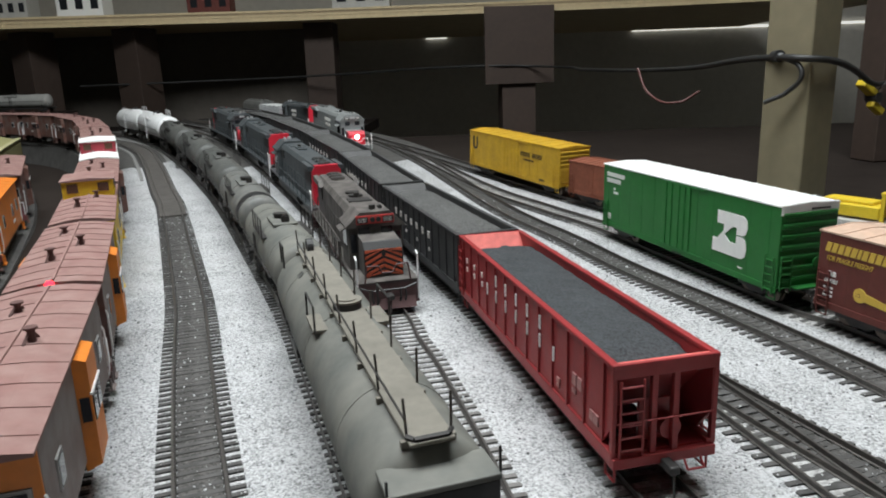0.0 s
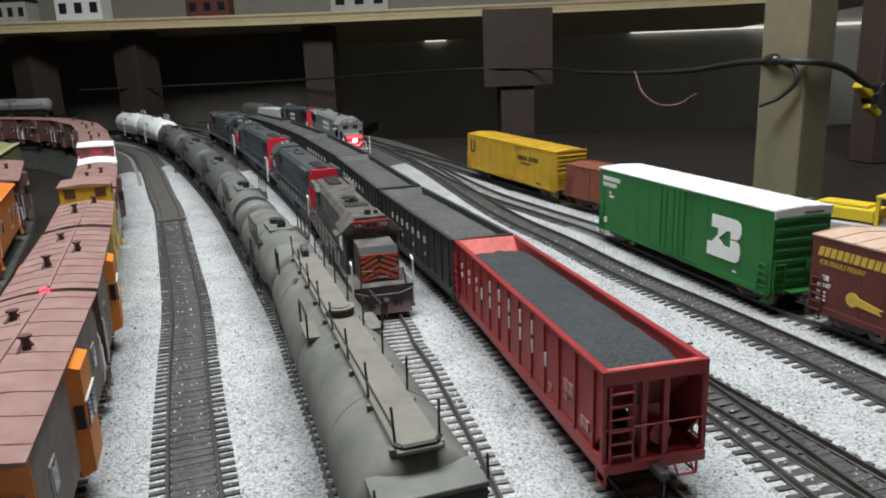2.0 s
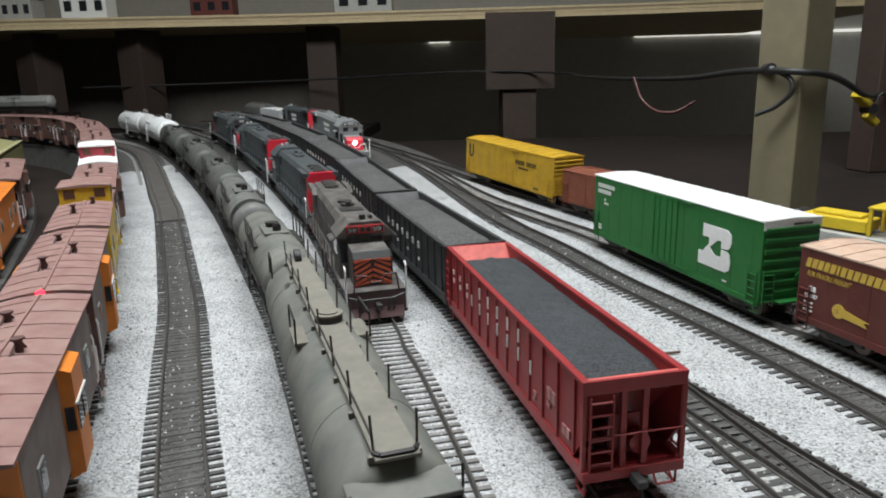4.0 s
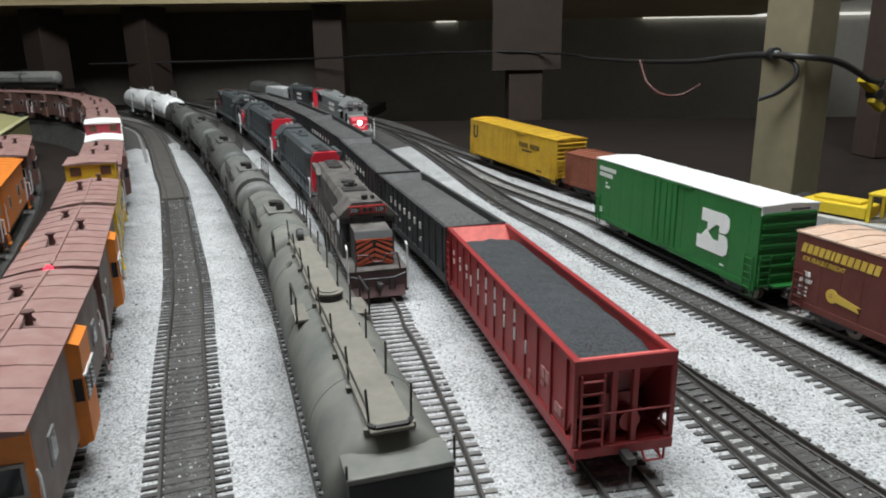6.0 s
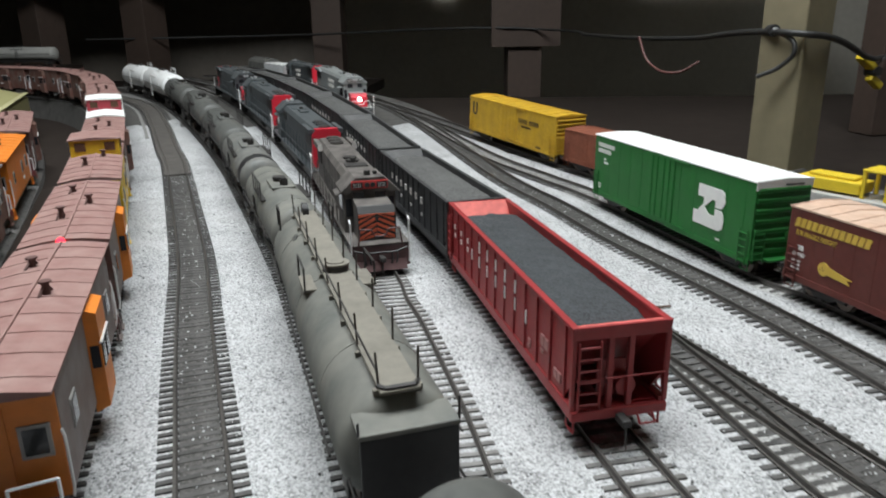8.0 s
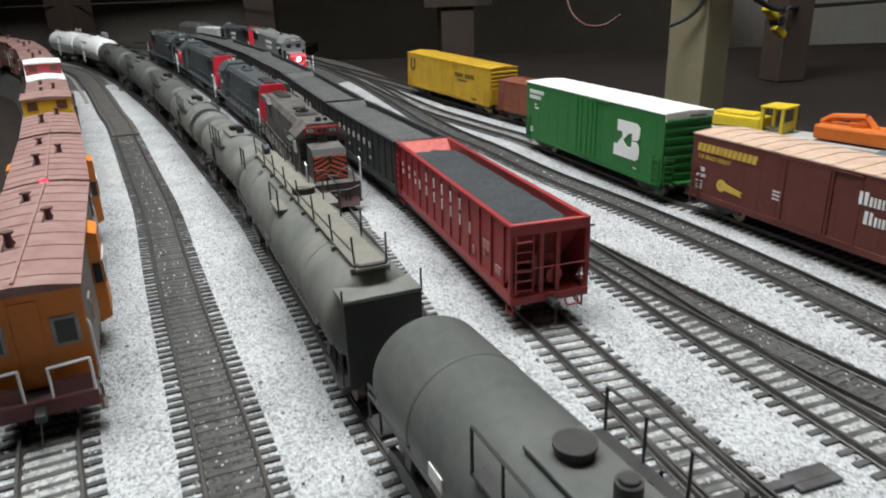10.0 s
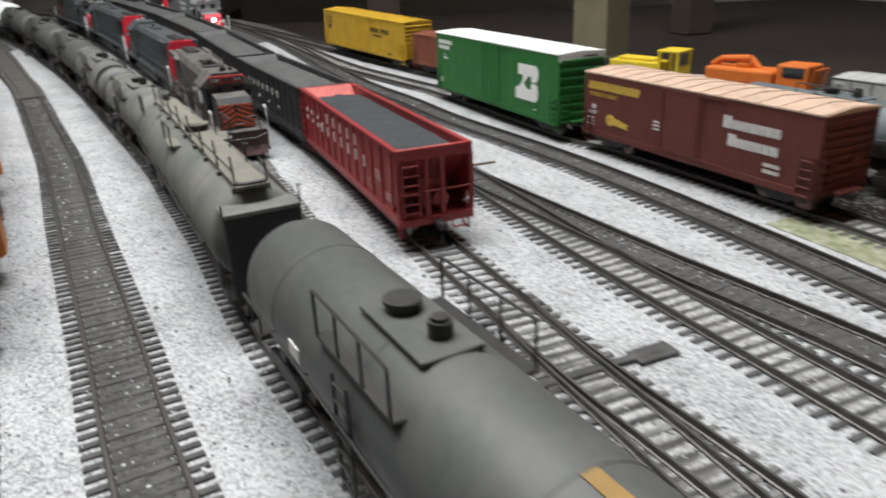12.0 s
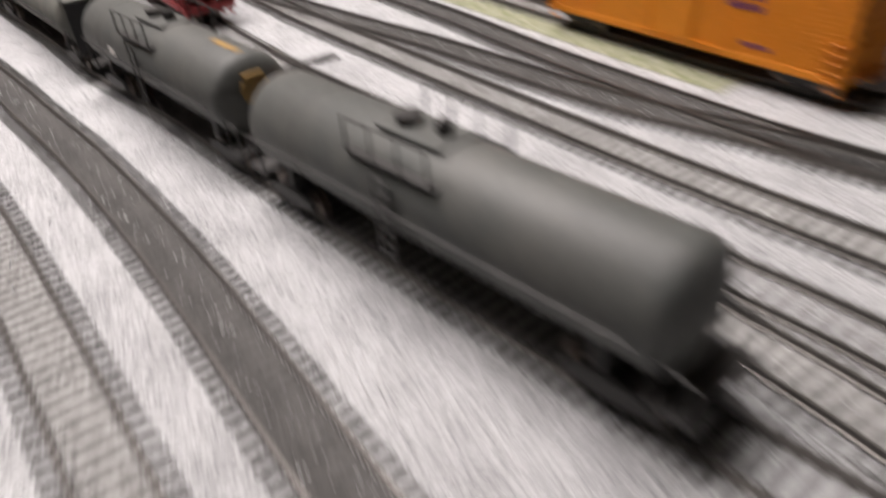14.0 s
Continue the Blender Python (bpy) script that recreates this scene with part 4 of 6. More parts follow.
# ---- tank cars ----
def tank_car(label, L, R, paint, ends=None, style="plain", zc=None, band=None, walk=None, stripe=False, top=0.0):
    root = thing("tank_car", label, "tank car", "tank cars")
    h = L / 2 - 7
    zc = zc or 13.5 + R
    walk = walk or STEEL
    bm = nb()
    prof = [(-h + R * 0.42 * (1 - math.sin(math.acos(q))), R * q) for q in (0.02, 0.3, 0.55, 0.75, 0.88, 0.96, 1.0)]
    prof = prof + [(-x, r) for x, r in prof[::-1]]
    lathe(bm, prof, zc, 44)
    shell = part("shell", bm, paint, root, smooth=True)
    for x in (-h * 0.62, 0.0, h * 0.62):
        bm = nb()
        lathe(bm, [(x - 0.6, R), (x - 0.6, R + 0.16), (x + 0.6, R + 0.16), (x + 0.6, R)], zc, 44)
        part("weld_band", bm, paint, shell)
    if band:
        bm = nb()
        lathe(bm, [(band[0], R), (band[0], R + 0.3), (band[1], R + 0.3), (band[1], R)], zc, 44)
        part("dark_band", bm, BLACK, shell, "black painted band")
    bm = nb()
    box(bm, -L / 2 + 2, L / 2 - 2, -4, 4, 8, 13.2, 0.4)
    part("centre_sill", bm, STEEL, root)
    for s in (1, -1):
        bm = nb()
        box(bm, s * (L / 2 - 12), s * (L / 2 - 1), -15, 15, 11, 13, 0.4)
        part("end_platform", bm, STEEL, root)
        for y in (14.3, -14.3):
            bm = nb()
            wire(bm, [(s * (L / 2 - 2), y, 13), (s * (L / 2 - 2), y, 24), (s * (L / 2 - 11), y, 24), (s * (L / 2 - 11), y, 13)], 0.4)
            part("handrail", bm, STEEL, root)
        bm = nb()
        prism(bm, [(-13, 12), (13, 12), (11.5, zc - 6), (6, zc - R + 1), (-6, zc - R + 1), (-11.5, zc - 6)], s * (h - 20) - 2, s * (h - 20) + 2)
        part("saddle", bm, STEEL, root)
        coupler(root, s * (L / 2 - 1), s)
        truck(root, s * (L / 2 - 24))
    for y in (R + 1.6, -R - 1.6):
        bm = nb()
        rod(bm, (-h + 8, y, zc - 1), (h - 8, y, zc - 1), 0.4)
        for k in range(7):
            x = -h + 10 + (2 * h - 20) * k / 6
            rod(bm, (x, y, zc - 1), (x, y * 0.93, zc - 1.5), 0.35)
        part("side_rail", bm, STEEL, root)
    if style in ("dome", "plain"):
        bm = nb()
        box(bm, top - 14, top + 14, -7, 7, zc + R - 0.7, zc + R + 0.6, 0.4)
        part("top_plate", bm, paint, root)
        bm = nb()
        disc(bm, (top + 7, 0, zc + R + 1.4), (0, 0, 1), 3.7, 2.8, 20)
        disc(bm, (top + 7, 0, zc + R + 2.9), (0, 0, 1), 4.2, 0.8, 20)
        hat = part("manway", bm, STEEL, root, smooth=True)
        bm = nb()
        disc(bm, (top - 7, -1, zc + R + 2.0), (0, 0, 1), 2.5, 4.2, 14)
        disc(bm, (top - 7, -1, zc + R + 4.2), (0, 0, 1), 1.8, 1.4, 14)
        part("valve", bm, STEEL, root, smooth=True)
        for s in (1, -1):
            bm = nb()
            box(bm, top - 19, top + 19, s * (R * 0.78) - 2.6, s * (R * 0.78) + 2.6, zc + R * 0.60, zc + R * 0.60 + 1.1, 0.2)
            pl = part("side_platform", bm, walk, root)
            bm = nb()
            y = s * (R * 0.78 + 2.4)
            wire(bm, [(top - 18, y, zc + R * 0.62), (top - 18, y, zc + R * 0.62 + 11), (top + 18, y, zc + R * 0.62 + 11), (top + 18, y, zc + R * 0.62)], 0.38)
            for x in (-6, 6):
                rod(bm, (top + x, y, zc + R * 0.62), (top + x, y, zc + R * 0.62 + 11), 0.35)
            part("guard_rail", bm, walk, pl)
            ladder(root, top - 3.5, top + 3.5, s * (R + 1.2), s * (R + 1.2), 12, zc + R * 0.6, 7, walk, 0.4)
    if style == "walkway":
        bm = nb()
        box(bm, -h + 2, h - 4, -5.4, 5.4, zc + R + 0.4, zc + R + 1.5, 0.3)
        deck = part("running_board", bm, walk, root, "dusty tan running board")
        for x in np.linspace(-h + 6, h - 8, 9):
            bm = nb()
            box(bm, x - 0.8, x + 0.8, -6.5, 6.5, zc + R - 1.2, zc + R + 0.5)
            part("board_bracket", bm, walk, deck)
        for s in (1, -1):
            for x in np.linspace(-h + 5, h - 7, 8):
                bm = nb()
                rod(bm, (x, s * 5.2, zc + R + 1), (x + 0.6, s * 5.6, zc + R + 11.0), 0.34)
                part("stanchion", bm, RAIL_BROWN, deck)
        bm = nb()
        wire(bm, [(-h + 5, 5.6, zc + R + 6.2), (h * 0.05, 5.6, zc + R + 5.6), (h - 7, 5.6, zc + R + 6.2)], 0.32)
        part("guard_rail", bm, STEEL, deck)
        bm = nb()
        wire(bm, [(-h + 5, 5.4, zc + R + 2), (-h + 3, 4, zc + R + 2), (-h + 3, -4, zc + R + 2), (-h + 5, -5.4, zc + R + 2)], 0.7)
        part("guard_rail", bm, STEEL, deck)
        bm = nb()
        disc(bm, (0, 0, zc + R + 2.2), (0, 0, 1), 5.0, 3.4, 24)
        mw = part("manway", bm, BLACK, root, "dark round manway", smooth=True)
        bm = nb()
        disc(bm, (0, 0, zc + R + 4.2), (0, 0, 1), 5.3, 0.7, 24)
        disc(bm, (0, 0, zc + R + 4.7), (0, 0, 1), 3.4, 0.5, 20)
        part("lid", bm, walk, mw, "dusty tan lid", smooth=True)
        for s in (1, -1):
            bm = nb()
            box(bm, -9, 9, s * 5.0, s * 13.5, zc + R - 3.4, zc + R - 2.4)
            sp = part("side_platform", bm, walk, root)
            bm = nb()
            wire(bm, [(-9, s * 13, zc + R - 3), (-9, s * 13, zc + R + 6), (9, s * 13, zc + R + 6), (9, s * 13, zc + R - 3)], 0.4)
            part("guard_rail", bm, STEEL, sp)
        bm = nb()
        box(bm, -h - 6.5, -h + 5, -12.9, 12.9, zc + R - 6.2, zc + R - 4.6, 0.4)
        part("end_deck", bm, paint, root)
        bm = nb()
        box(bm, -h - 6.2, -h - 4.8, -12.6, 12.6, 13, zc + R - 6.3, 0.3)
        part("end_bulkhead", bm, BLACK, root, "flat black end bulkhead")
        for s in (1, -1):
            bm = nb()
            wire(bm, [(h - 2, s * 13, zc + R - 5), (h - 2, s * 13, zc + R + 5), (h - 14, s * 13, zc + R + 5), (h - 14, s * 13, zc + R - 5)], 0.45)
            part("handrail", bm, STEEL, root)
            bm = nb()
            wire(bm, [(-h - 5.5, s * 12.8, zc + R - 5), (-h - 5.5, s * 12.8, zc + R - 1.5 + 3 * (s < 0))], 0.35)
            part("end_post", bm, STEEL, root)
        bm = nb()
        disc(bm, (h - 8, 0, zc + R + 2.5), (0, 1, 0), 4.2, 3, 18)
        part("hose_reel", bm, BLACK, root)
        bm = nb()
        disc(bm, (h * 0.62, 9.5, zc + R * 0.80), (0, 0.75, 0.66), 3.2, 0.5, 18)
        part("patch_plate", bm, TANK_GREY, root)
    if stripe:
        bm = nb()
        box(bm, -h + 8, -h + 30, -1.6, 1.6, zc + R - 0.12, zc + R + 0.14)
        part("stripe", bm, mat("ochre_stripe", (0.30, 0.17, 0.04), 0.65, dust=0.5, dust_colour=(0.15, 0.12, 0.07)), root, "ochre painted stripe")
        bm = nb()
        side = -h + 0.35
        for k, (wd, z) in enumerate(((4.2, 5.6), (5.6, 2.6), (6.2, 0.0), (5.4, -2.6))):
            box(bm, side - 0.5, side + 2.2, -wd, wd, zc + z + 2, zc + z + 4.2)
        part("end_plate", bm, MATS["ochre_stripe"], root, "worn ochre plate on the end")
        bars([0.9, 0.9], 3.6, BONE, root, h * 0.45, R - 0.4, zc - 2, gap=0.1, thick=0.7)
    return root


# ---- cabooses ----
def caboose(label, L, paint, roof, end_paint, bay=None, cupola=None, lamp=False, side_text=True, W=34.0, H=51.0):
    root = thing("caboose", label, "caboose", "cabooses")
    h, w, z0 = L / 2 - 11, W / 2, 12.0
    bm = nb()
    box(bm, -h, h, -w, w, z0, H - 3, 0.4)
    part("body", bm, paint, root)
    bm = nb()
    prism(bm, [(-w - 1.2, H - 3.8), (w + 1.2, H - 3.8), (w + 1.2, H - 2.9), (w * 0.5, H - 1.2), (0, H - 0.6), (-w * 0.5, H - 1.2), (-w - 1.2, H - 2.9)], -L / 2 + 2, L / 2 - 2)
    top = part("roof", bm, roof, root)
    for k in range(9):
        x = -h + 2 * h * k / 8
        bm = nb()
        prism(bm, [(-w - 1, H - 3.2), (w + 1, H - 3.2), (w + 1, H - 2.6), (w * 0.5, H - 0.9), (0, H - 0.3), (-w * 0.5, H - 0.9), (-w - 1, H - 2.6)], x - 0.3, x + 0.3)
        part("roof_seam", bm, roof, top)
    bm = nb()
    box(bm, -L / 2 + 4, L / 2 - 4, -0.5, 0.5, H - 0.8, H + 0.1)
    part("ridge", bm, roof, top)
    for x, y, hh in ((-h * 0.45, 4.5, 5), (h * 0.05, -5.5, 4), (h * 0.62, 5, 3)):
        bm = nb()
        disc(bm, (x, y, H + hh / 2 - 1.5), (0, 0, 1), 1.3, hh + 2, 10)
        disc(bm, (x, y, H + hh - 0.5), (0, 0, 1), 2.2, 0.7, 10)
        wire(bm, [(x - 4, y + 2, H - 1), (x, y, H + hh - 1), (x + 4, y - 1, H - 1)], 0.5)
        part("smoke_vent", bm, mat("vent_brown", (0.10, 0.05, 0.045), 0.7), root)
    for s in (1, -1):
        bm = nb()
        box(bm, s * h - s * 0.3, s * h + s * 0.5, -w + 0.2, w - 0.2, z0, H - 4, 0.2)
        e = part("end_wall", bm, end_paint, root, "orange painted end" if end_paint is CAB_ORANGE else "")
        bm = nb()
        box(bm, s * h - s * 0.2, s * h + s * 1.0, -4.2, 4.2, z0 + 0.5, H - 9, 0.2)
        part("door", bm, end_paint, e)
        for y in (-10.5, 10.5):
            bm = nb()
            box(bm, s * h, s * h + s * 1.0, y - 4.0, y + 4.0, z0 + 13.5, z0 + 23.5, 0.2)
            part("window_frame", bm, mat("window_frame_grey", (0.32, 0.31, 0.30), 0.6), e)
            bm = nb()
            box(bm, s * h + s * 0.4, s * h + s * 1.15, y - 2.9, y + 2.9, z0 + 14.6, z0 + 22.4)
            part("pane", bm, GLASS, e)
        bm = nb()
        box(bm, s * h, s * (L / 2 - 1), -w + 0.5, w - 0.5, z0 - 2.5, z0 - 0.8, 0.3)
        part("platform", bm, paint, root)
        bm = nb()
        box(bm, s * (L / 2 - 2.2), s * (L / 2 - 0.6), -w + 0.4, w - 0.4, z0 - 5, z0 + 0.4, 0.3)
        part("end_sill", bm, mat("caboose_sill_brown", (0.13, 0.035, 0.035), 0.6), root)
        for y0, y1 in ((-w + 1, -4), (4, w - 1)):
            bm = nb()
            x = s * (L / 2 - 1.6)
            wire(bm, [(x, y0, z0), (x, y0, z0 + 11.5), (x, y1, z0 + 10.6), (x, y1, z0)], 0.5)
            part("end_rail", bm, WHITE_WIRE, root, "white end railing")
            bm = nb()
            box(bm, x - s * 0.3, x + s * 0.1, y0 + 0.6, y1 - 0.6, z0 + 0.8, z0 + 6.0)
            part("end_screen", bm, MATS["caboose_sill_brown"], root)
        for y in (-w, w):
            bm = nb()
            x = s * (h + 0.8)
            wire(bm, [(x, y, z0), (x, y * 1.03, z0 + 3), (x, y * 1.03, z0 + 19), (x, y, z0 + 21)], 0.42)
            part("grab_iron", bm, WHITE_WIRE, root)
            bm = nb()
            x0, x1 = s * (h + 1.5), s * (L / 2 - 2)
            wire(bm, [(x0, y, z0 - 2), (x0, y, 4.5), (x1, y, 4.5), (x1, y, z0 - 2)], 0.5)
            box(bm, x0, x1, y - 1.2, y + 1.2, 4.2, 4.8)
            part("steps", bm, paint, root)
        coupler(root, s * (L / 2 - 1), s)
        truck(root, s * (h - 11))
    for s in (1, -1):
        if bay:
            bm = nb()
            prism(bm, [(s * (w - 0.5), z0 - 3.5), (s * (w + 4.2), z0 - 1.5), (s * (w + 4.2), H - 6), (s * (w - 0.5), H - 4.2)], -9, 9)
            by = part("bay_window", bm, bay, root, "orange bay window" if bay is CAB_ORANGE else "")
            for x in (-4.4, 4.4):
                bm = nb()
                box(bm, x - 3.2, x + 3.2, s * (w + 4.0), s * (w + 4.6), z0 + 13, z0 + 22)
                part("pane", bm, GLASS, by)
            for x in (-9.2, 9.2):
                bm = nb()
                box(bm, x - 0.3, x + 0.3, s * (w + 0.8), s * (w + 3.6), z0 + 13.5, z0 + 21.5)
                part("pane", bm, GLASS, by)
            bm = nb()
            box(bm, -9.4, 9.4, s * (w + 3.9), s * (w + 4.8), z0 + 22.2, z0 + 23, 0.1)
            part("drip_rail", bm, WHITE_WIRE, by)
        for x in (-h * 0.72, h * 0.72) if bay else (-h * 0.6, h * 0.25, h * 0.7):
            bm = nb()
            box(bm, x - 4, x + 4, s * (w - 0.3), s * (w + 0.6), z0 + 13, z0 + 22.5, 0.2)
            part("window_frame", bm, MATS["window_frame_grey"], root)
            bm = nb()
            box(bm, x - 3, x + 3, s * (w + 0.3), s * (w + 0.75), z0 + 14, z0 + 21.5)
            part("pane", bm, GLASS, root)
        if side_text:
            bars([0.7] * 6, 2.2, BONE, root, s * -h * 0.18 if s < 0 else h * 0.45, s * (w + 0.2), z0 + 7, side="right" if s < 0 else "left", gap=0.25, thick=0.15)
    if cupola:
        cx, face, croof, clen = cupola
        bm = nb()
        box(bm, cx - clen / 2, cx + clen / 2, -w + 0.2, w - 0.2, H - 4, H + 9.5, 0.4)
        cp = part("cupola", bm, face, root)
        bm = nb()
        prism(bm, [(-w - 0.8, H + 9.4), (w + 0.8, H + 9.4), (w + 0.8, H + 10.2), (0, H + 11.6), (-w - 0.8, H + 10.2)], cx - clen / 2 - 1.5, cx + clen / 2 + 1.5)
        part("cupola_roof", bm, croof, cp)
        for s in (1, -1):
            for y in (-10, 10):
                bm = nb()
                box(bm, cx + s * clen / 2, cx + s * (clen / 2 + 0.5), y - 3.6, y + 3.6, H + 1.4, H + 7.6)
                part("pane", bm, mat("brown_tinted_pane", (0.09, 0.045, 0.025), 0.25, bump=0), cp)
            for x in (-5, 5):
                bm = nb()
                box(bm, cx + x - 3, cx + x + 3, s * (w - 0.1), s * (w + 0.4), H + 1.4, H + 7.6)
                part("pane", bm, MATS["brown_tinted_pane"], cp)
    underframe(root, L - 20, 9.5, 13)
    if lamp:
        bm = nb()
        disc(bm, (-L / 2 + 1.4, 1.0, H - 1.6), (1, 0, 0), 1.7, 1.5, 16)
        part("marker_lamp", bm, LED_RED, root, "lit red marker lamp")
    return root


# ---- diesel engines ----
def engine(label, L, paint, nose, trim, number="", back=None, lit=False, axles=3, fans=3, rails=None, chevrons=False, H=55.0, W=36.0, nose_low=True, letters=False):
    """A road switcher, its nose towards -X."""
    root = thing("diesel_engine", label, "locomotive", "diesel engines")
    rails = rails or WHITE_WIRE
    h, w, zd = L / 2, W / 2, 17.0
    bm = nb()
    side_prism(bm, [(-h + 1, zd - 1.6), (-h + 1, zd), (h - 1, zd), (h - 1, zd - 1.6)], -w + 0.5, w - 0.5)
    part("walkway", bm, paint, root)
    hw = 12.2
    bm = nb()
    x_cab0, x_cab1 = -h + 31, -h + 56
    prism(bm, [(-hw, zd), (hw, zd), (hw, H - 7), (hw - 2.6, H - 3.2), (-hw + 2.6, H - 3.2), (-hw, H - 7)], x_cab1 - 0.5, h - 14)
    hood = part("long_hood", bm, paint, root)
    for s in (1, -1):
        for x in np.linspace(x_cab1 + 16, h - 52, 7):
            bm = nb()
            box(bm, x - 4.6, x + 4.6, s * hw - s * 0.2, s * (hw + 0.35), zd + 3, zd + 17, 0.15)
            part("hood_door", bm, paint, hood)
        bm = nb()
        box(bm, h - 44, h - 18, s * hw - s * 0.2, s * (hw + 0.7), H - 19, H - 8.5, 0.2)
        part("radiator_grille", bm, STEEL, hood)
        bm = nb()
        side_prism(bm, [(h - 52, H - 7.5), (h - 47, H - 3.4), (h - 14, H - 3.4), (h - 14, H - 7.5)], s * hw - s * 0.5, s * (hw + 3.2))
        part("radiator_flare", bm, paint, hood)
        bm = nb()
        box(bm, x_cab1 + 3, x_cab1 + 16, s * hw - s * 0.2, s * (hw + 0.6), H - 16, H - 8, 0.2)
        part("intake_grille", bm, STEEL, hood)
    for k in range(fans):
        x = h - 22 - k * 12.5
        bm = nb()
        disc(bm, (x, 0, H - 2.4), (0, 0, 1), 5.4, 2.0, 24)
        f = part("radiator_fan", bm, paint, hood, smooth=True)
        bm = nb()
        disc(bm, (x, 0, H - 1.35), (0, 0, 1), 4.4, 0.3, 24)
        part("fan_grille", bm, STEEL, f)
    for k in range(2):
        x = x_cab1 + 40 + k * 12
        bm = nb()
        disc(bm, (x, 0, H - 2.6), (0, 0, 1), 4.8, 1.6, 20)
        part("dynamic_fan", bm, STEEL if chevrons else paint, hood, smooth=True)
    bm = nb()
    box(bm, x_cab1 + 19, x_cab1 + 31, -7.5, 7.5, H - 3.6, H - 2.4, 0.3)
    part("roof_hatch", bm, STEEL if chevrons else paint, hood)
    bm = nb()
    disc(bm, (x_cab1 + 36, 0, H - 1.6), (0, 0, 1), 1.9, 3, 12)
    part("exhaust_stack", bm, STEEL, hood)
    # cab
    bm = nb()
    prism(bm, [(-w + 2, zd), (w - 2, zd), (w - 2, H - 10.5), (hw - 4, H - 2.4), (-hw + 4, H - 2.4), (-w + 2, H - 10.5)], x_cab0, x_cab1)
    cab = part("cab", bm, paint, root)
    bm = nb()
    prism(bm, [(-w + 0.6, H - 10.2), (w - 0.6, H - 10.2), (w - 0.6, H - 9.3), (hw - 3.4, H - 1.2), (-hw + 3.4, H - 1.2), (-w + 0.6, H - 9.3)], x_cab0 - 1.2, x_cab1 + 0.8)
    part("cab_roof", bm, paint, cab)
    for s in (1, -1):
        bm = nb()
        box(bm, x_cab0 + 5, x_cab1 - 6, s * (w - 2.2), s * (w - 1.7), zd + 13, zd + 23, 0.2)
        part("side_window", bm, GLASS, cab)
        bm = nb()
        prism(bm, [(s * (w - 2), zd + 24), (s * (w + 2.2), zd + 22.4), (s * (w + 2.2), zd + 22.9), (s * (w - 2), zd + 24.7)], x_cab0 + 4, x_cab1 - 5)
        part("sunshade", bm, paint, cab)
        bm = nb()
        box(bm, x_cab0 - 0.5, x_cab0 + 0.3, s * 3.4, s * 10.0, H - 15.5, H - 8.8, 0.15)
        part("windscreen", bm, GLASS, cab)
        bm = nb()
        box(bm, x_cab0 - 0.5, x_cab0 + 0.3, s * 11.4, s * 15.0, zd + 10, zd + 21, 0.15)
        part("front_window", bm, GLASS, cab)
    bm = nb()
    box(bm, x_cab0 - 1.6, x_cab0 + 0.4, -11.2, 11.2, H - 8.2, H - 3.0, 0.3)
    nbx = part("number_board", bm, nose if chevrons else paint, cab)
    for s in (1, -1):
        bm = nb()
        box(bm, x_cab0 - 1.9, x_cab0 - 1.5, s * 4.4, s * 10.6, H - 7.4, H - 4.0)
        part("number_plate", bm, BLACK, nbx)
        if number:
            lettering(number, 2.4, LETTER, root, x_cab0 - 2.0, 10.2 if s > 0 else -4.7, H - 6.9, side="near", stretch=0.78)
    bm = nb()
    disc(bm, (x_cab0 - 2.0, 1.7, H - 5.6), (1, 0, 0), 1.5, 1.2, 14)
    part("cab_light", bm, STEEL if chevrons else SILVER, cab)
    bm = nb()
    disc(bm, (x_cab0 - 2.0, -1.7, H - 5.6), (1, 0, 0), 1.5, 1.2, 14)
    part("cab_light", bm, STEEL if chevrons else SILVER, cab)
    bm = nb()
    disc(bm, (x_cab0 + 7, 0, H + 0.2), (0, 0, 1), 2.0, 2.6, 12)
    part("beacon", bm, STEEL if chevrons else SILVER, cab)
    bm = nb()
    wire(bm, [(x_cab0 + 12, -5, H - 0.6), (x_cab0 + 6, -5, H + 0.2)], 1.2)
    part("horn", bm, STEEL if chevrons else SILVER, cab)
    # nose
    nt = zd + (20.5 if chevrons else 17.5)
    bm = nb()
    x_n0 = -h + 11
    wrap = 2.6 if chevrons else 9.0
    side_prism(bm, [(x_n0, zd), (x_n0, nt - 4), (x_n0 + 2.5, nt - 0.8), (x_cab0, nt + 0.6), (x_cab0, zd)], -hw + 1.5, hw - 1.5)
    part("short_hood", bm, paint if not chevrons else TUNNEL, root)
    bm = nb()
    side_prism(bm, [(x_n0 - 0.6, zd + 0.3), (x_n0 - 0.6, nt - 4.2), (x_n0 + 2.2, nt - 0.4), (x_n0 + wrap, nt - 0.1), (x_n0 + wrap, zd + 0.3)], -hw + 1.2, hw - 1.2)
    np_ = part("nose_front", bm, nose if not chevrons else BLACK, root, "red painted nose" if not chevrons else "")
    if chevrons:
        for k in range(6):
            z = zd + 0.5 + k * 3.4
            for s in (1, -1):
                bm = nb()
                pts = [(s * 0.2, z + 1.9), (s * 0.2, z + 3.7), (s * (hw - 1.6), z - 2.6 + 3.7 - 2.6), (s * (hw - 1.6), z - 2.6 + 1.9 - 2.6)]
                pts = [(y, min(max(zz, zd + 0.4), nt - 4.3)) for y, zz in pts]
                if abs(pts[2][1] - pts[3][1]) + abs(pts[0][1] - pts[1][1]) < 0.4:
                    bm.free()
                    continue
                prism(bm, pts, x_n0 - 1.0, x_n0 - 0.5)
                part("chevron", bm, CHEVRON, np_)
    bm = nb()
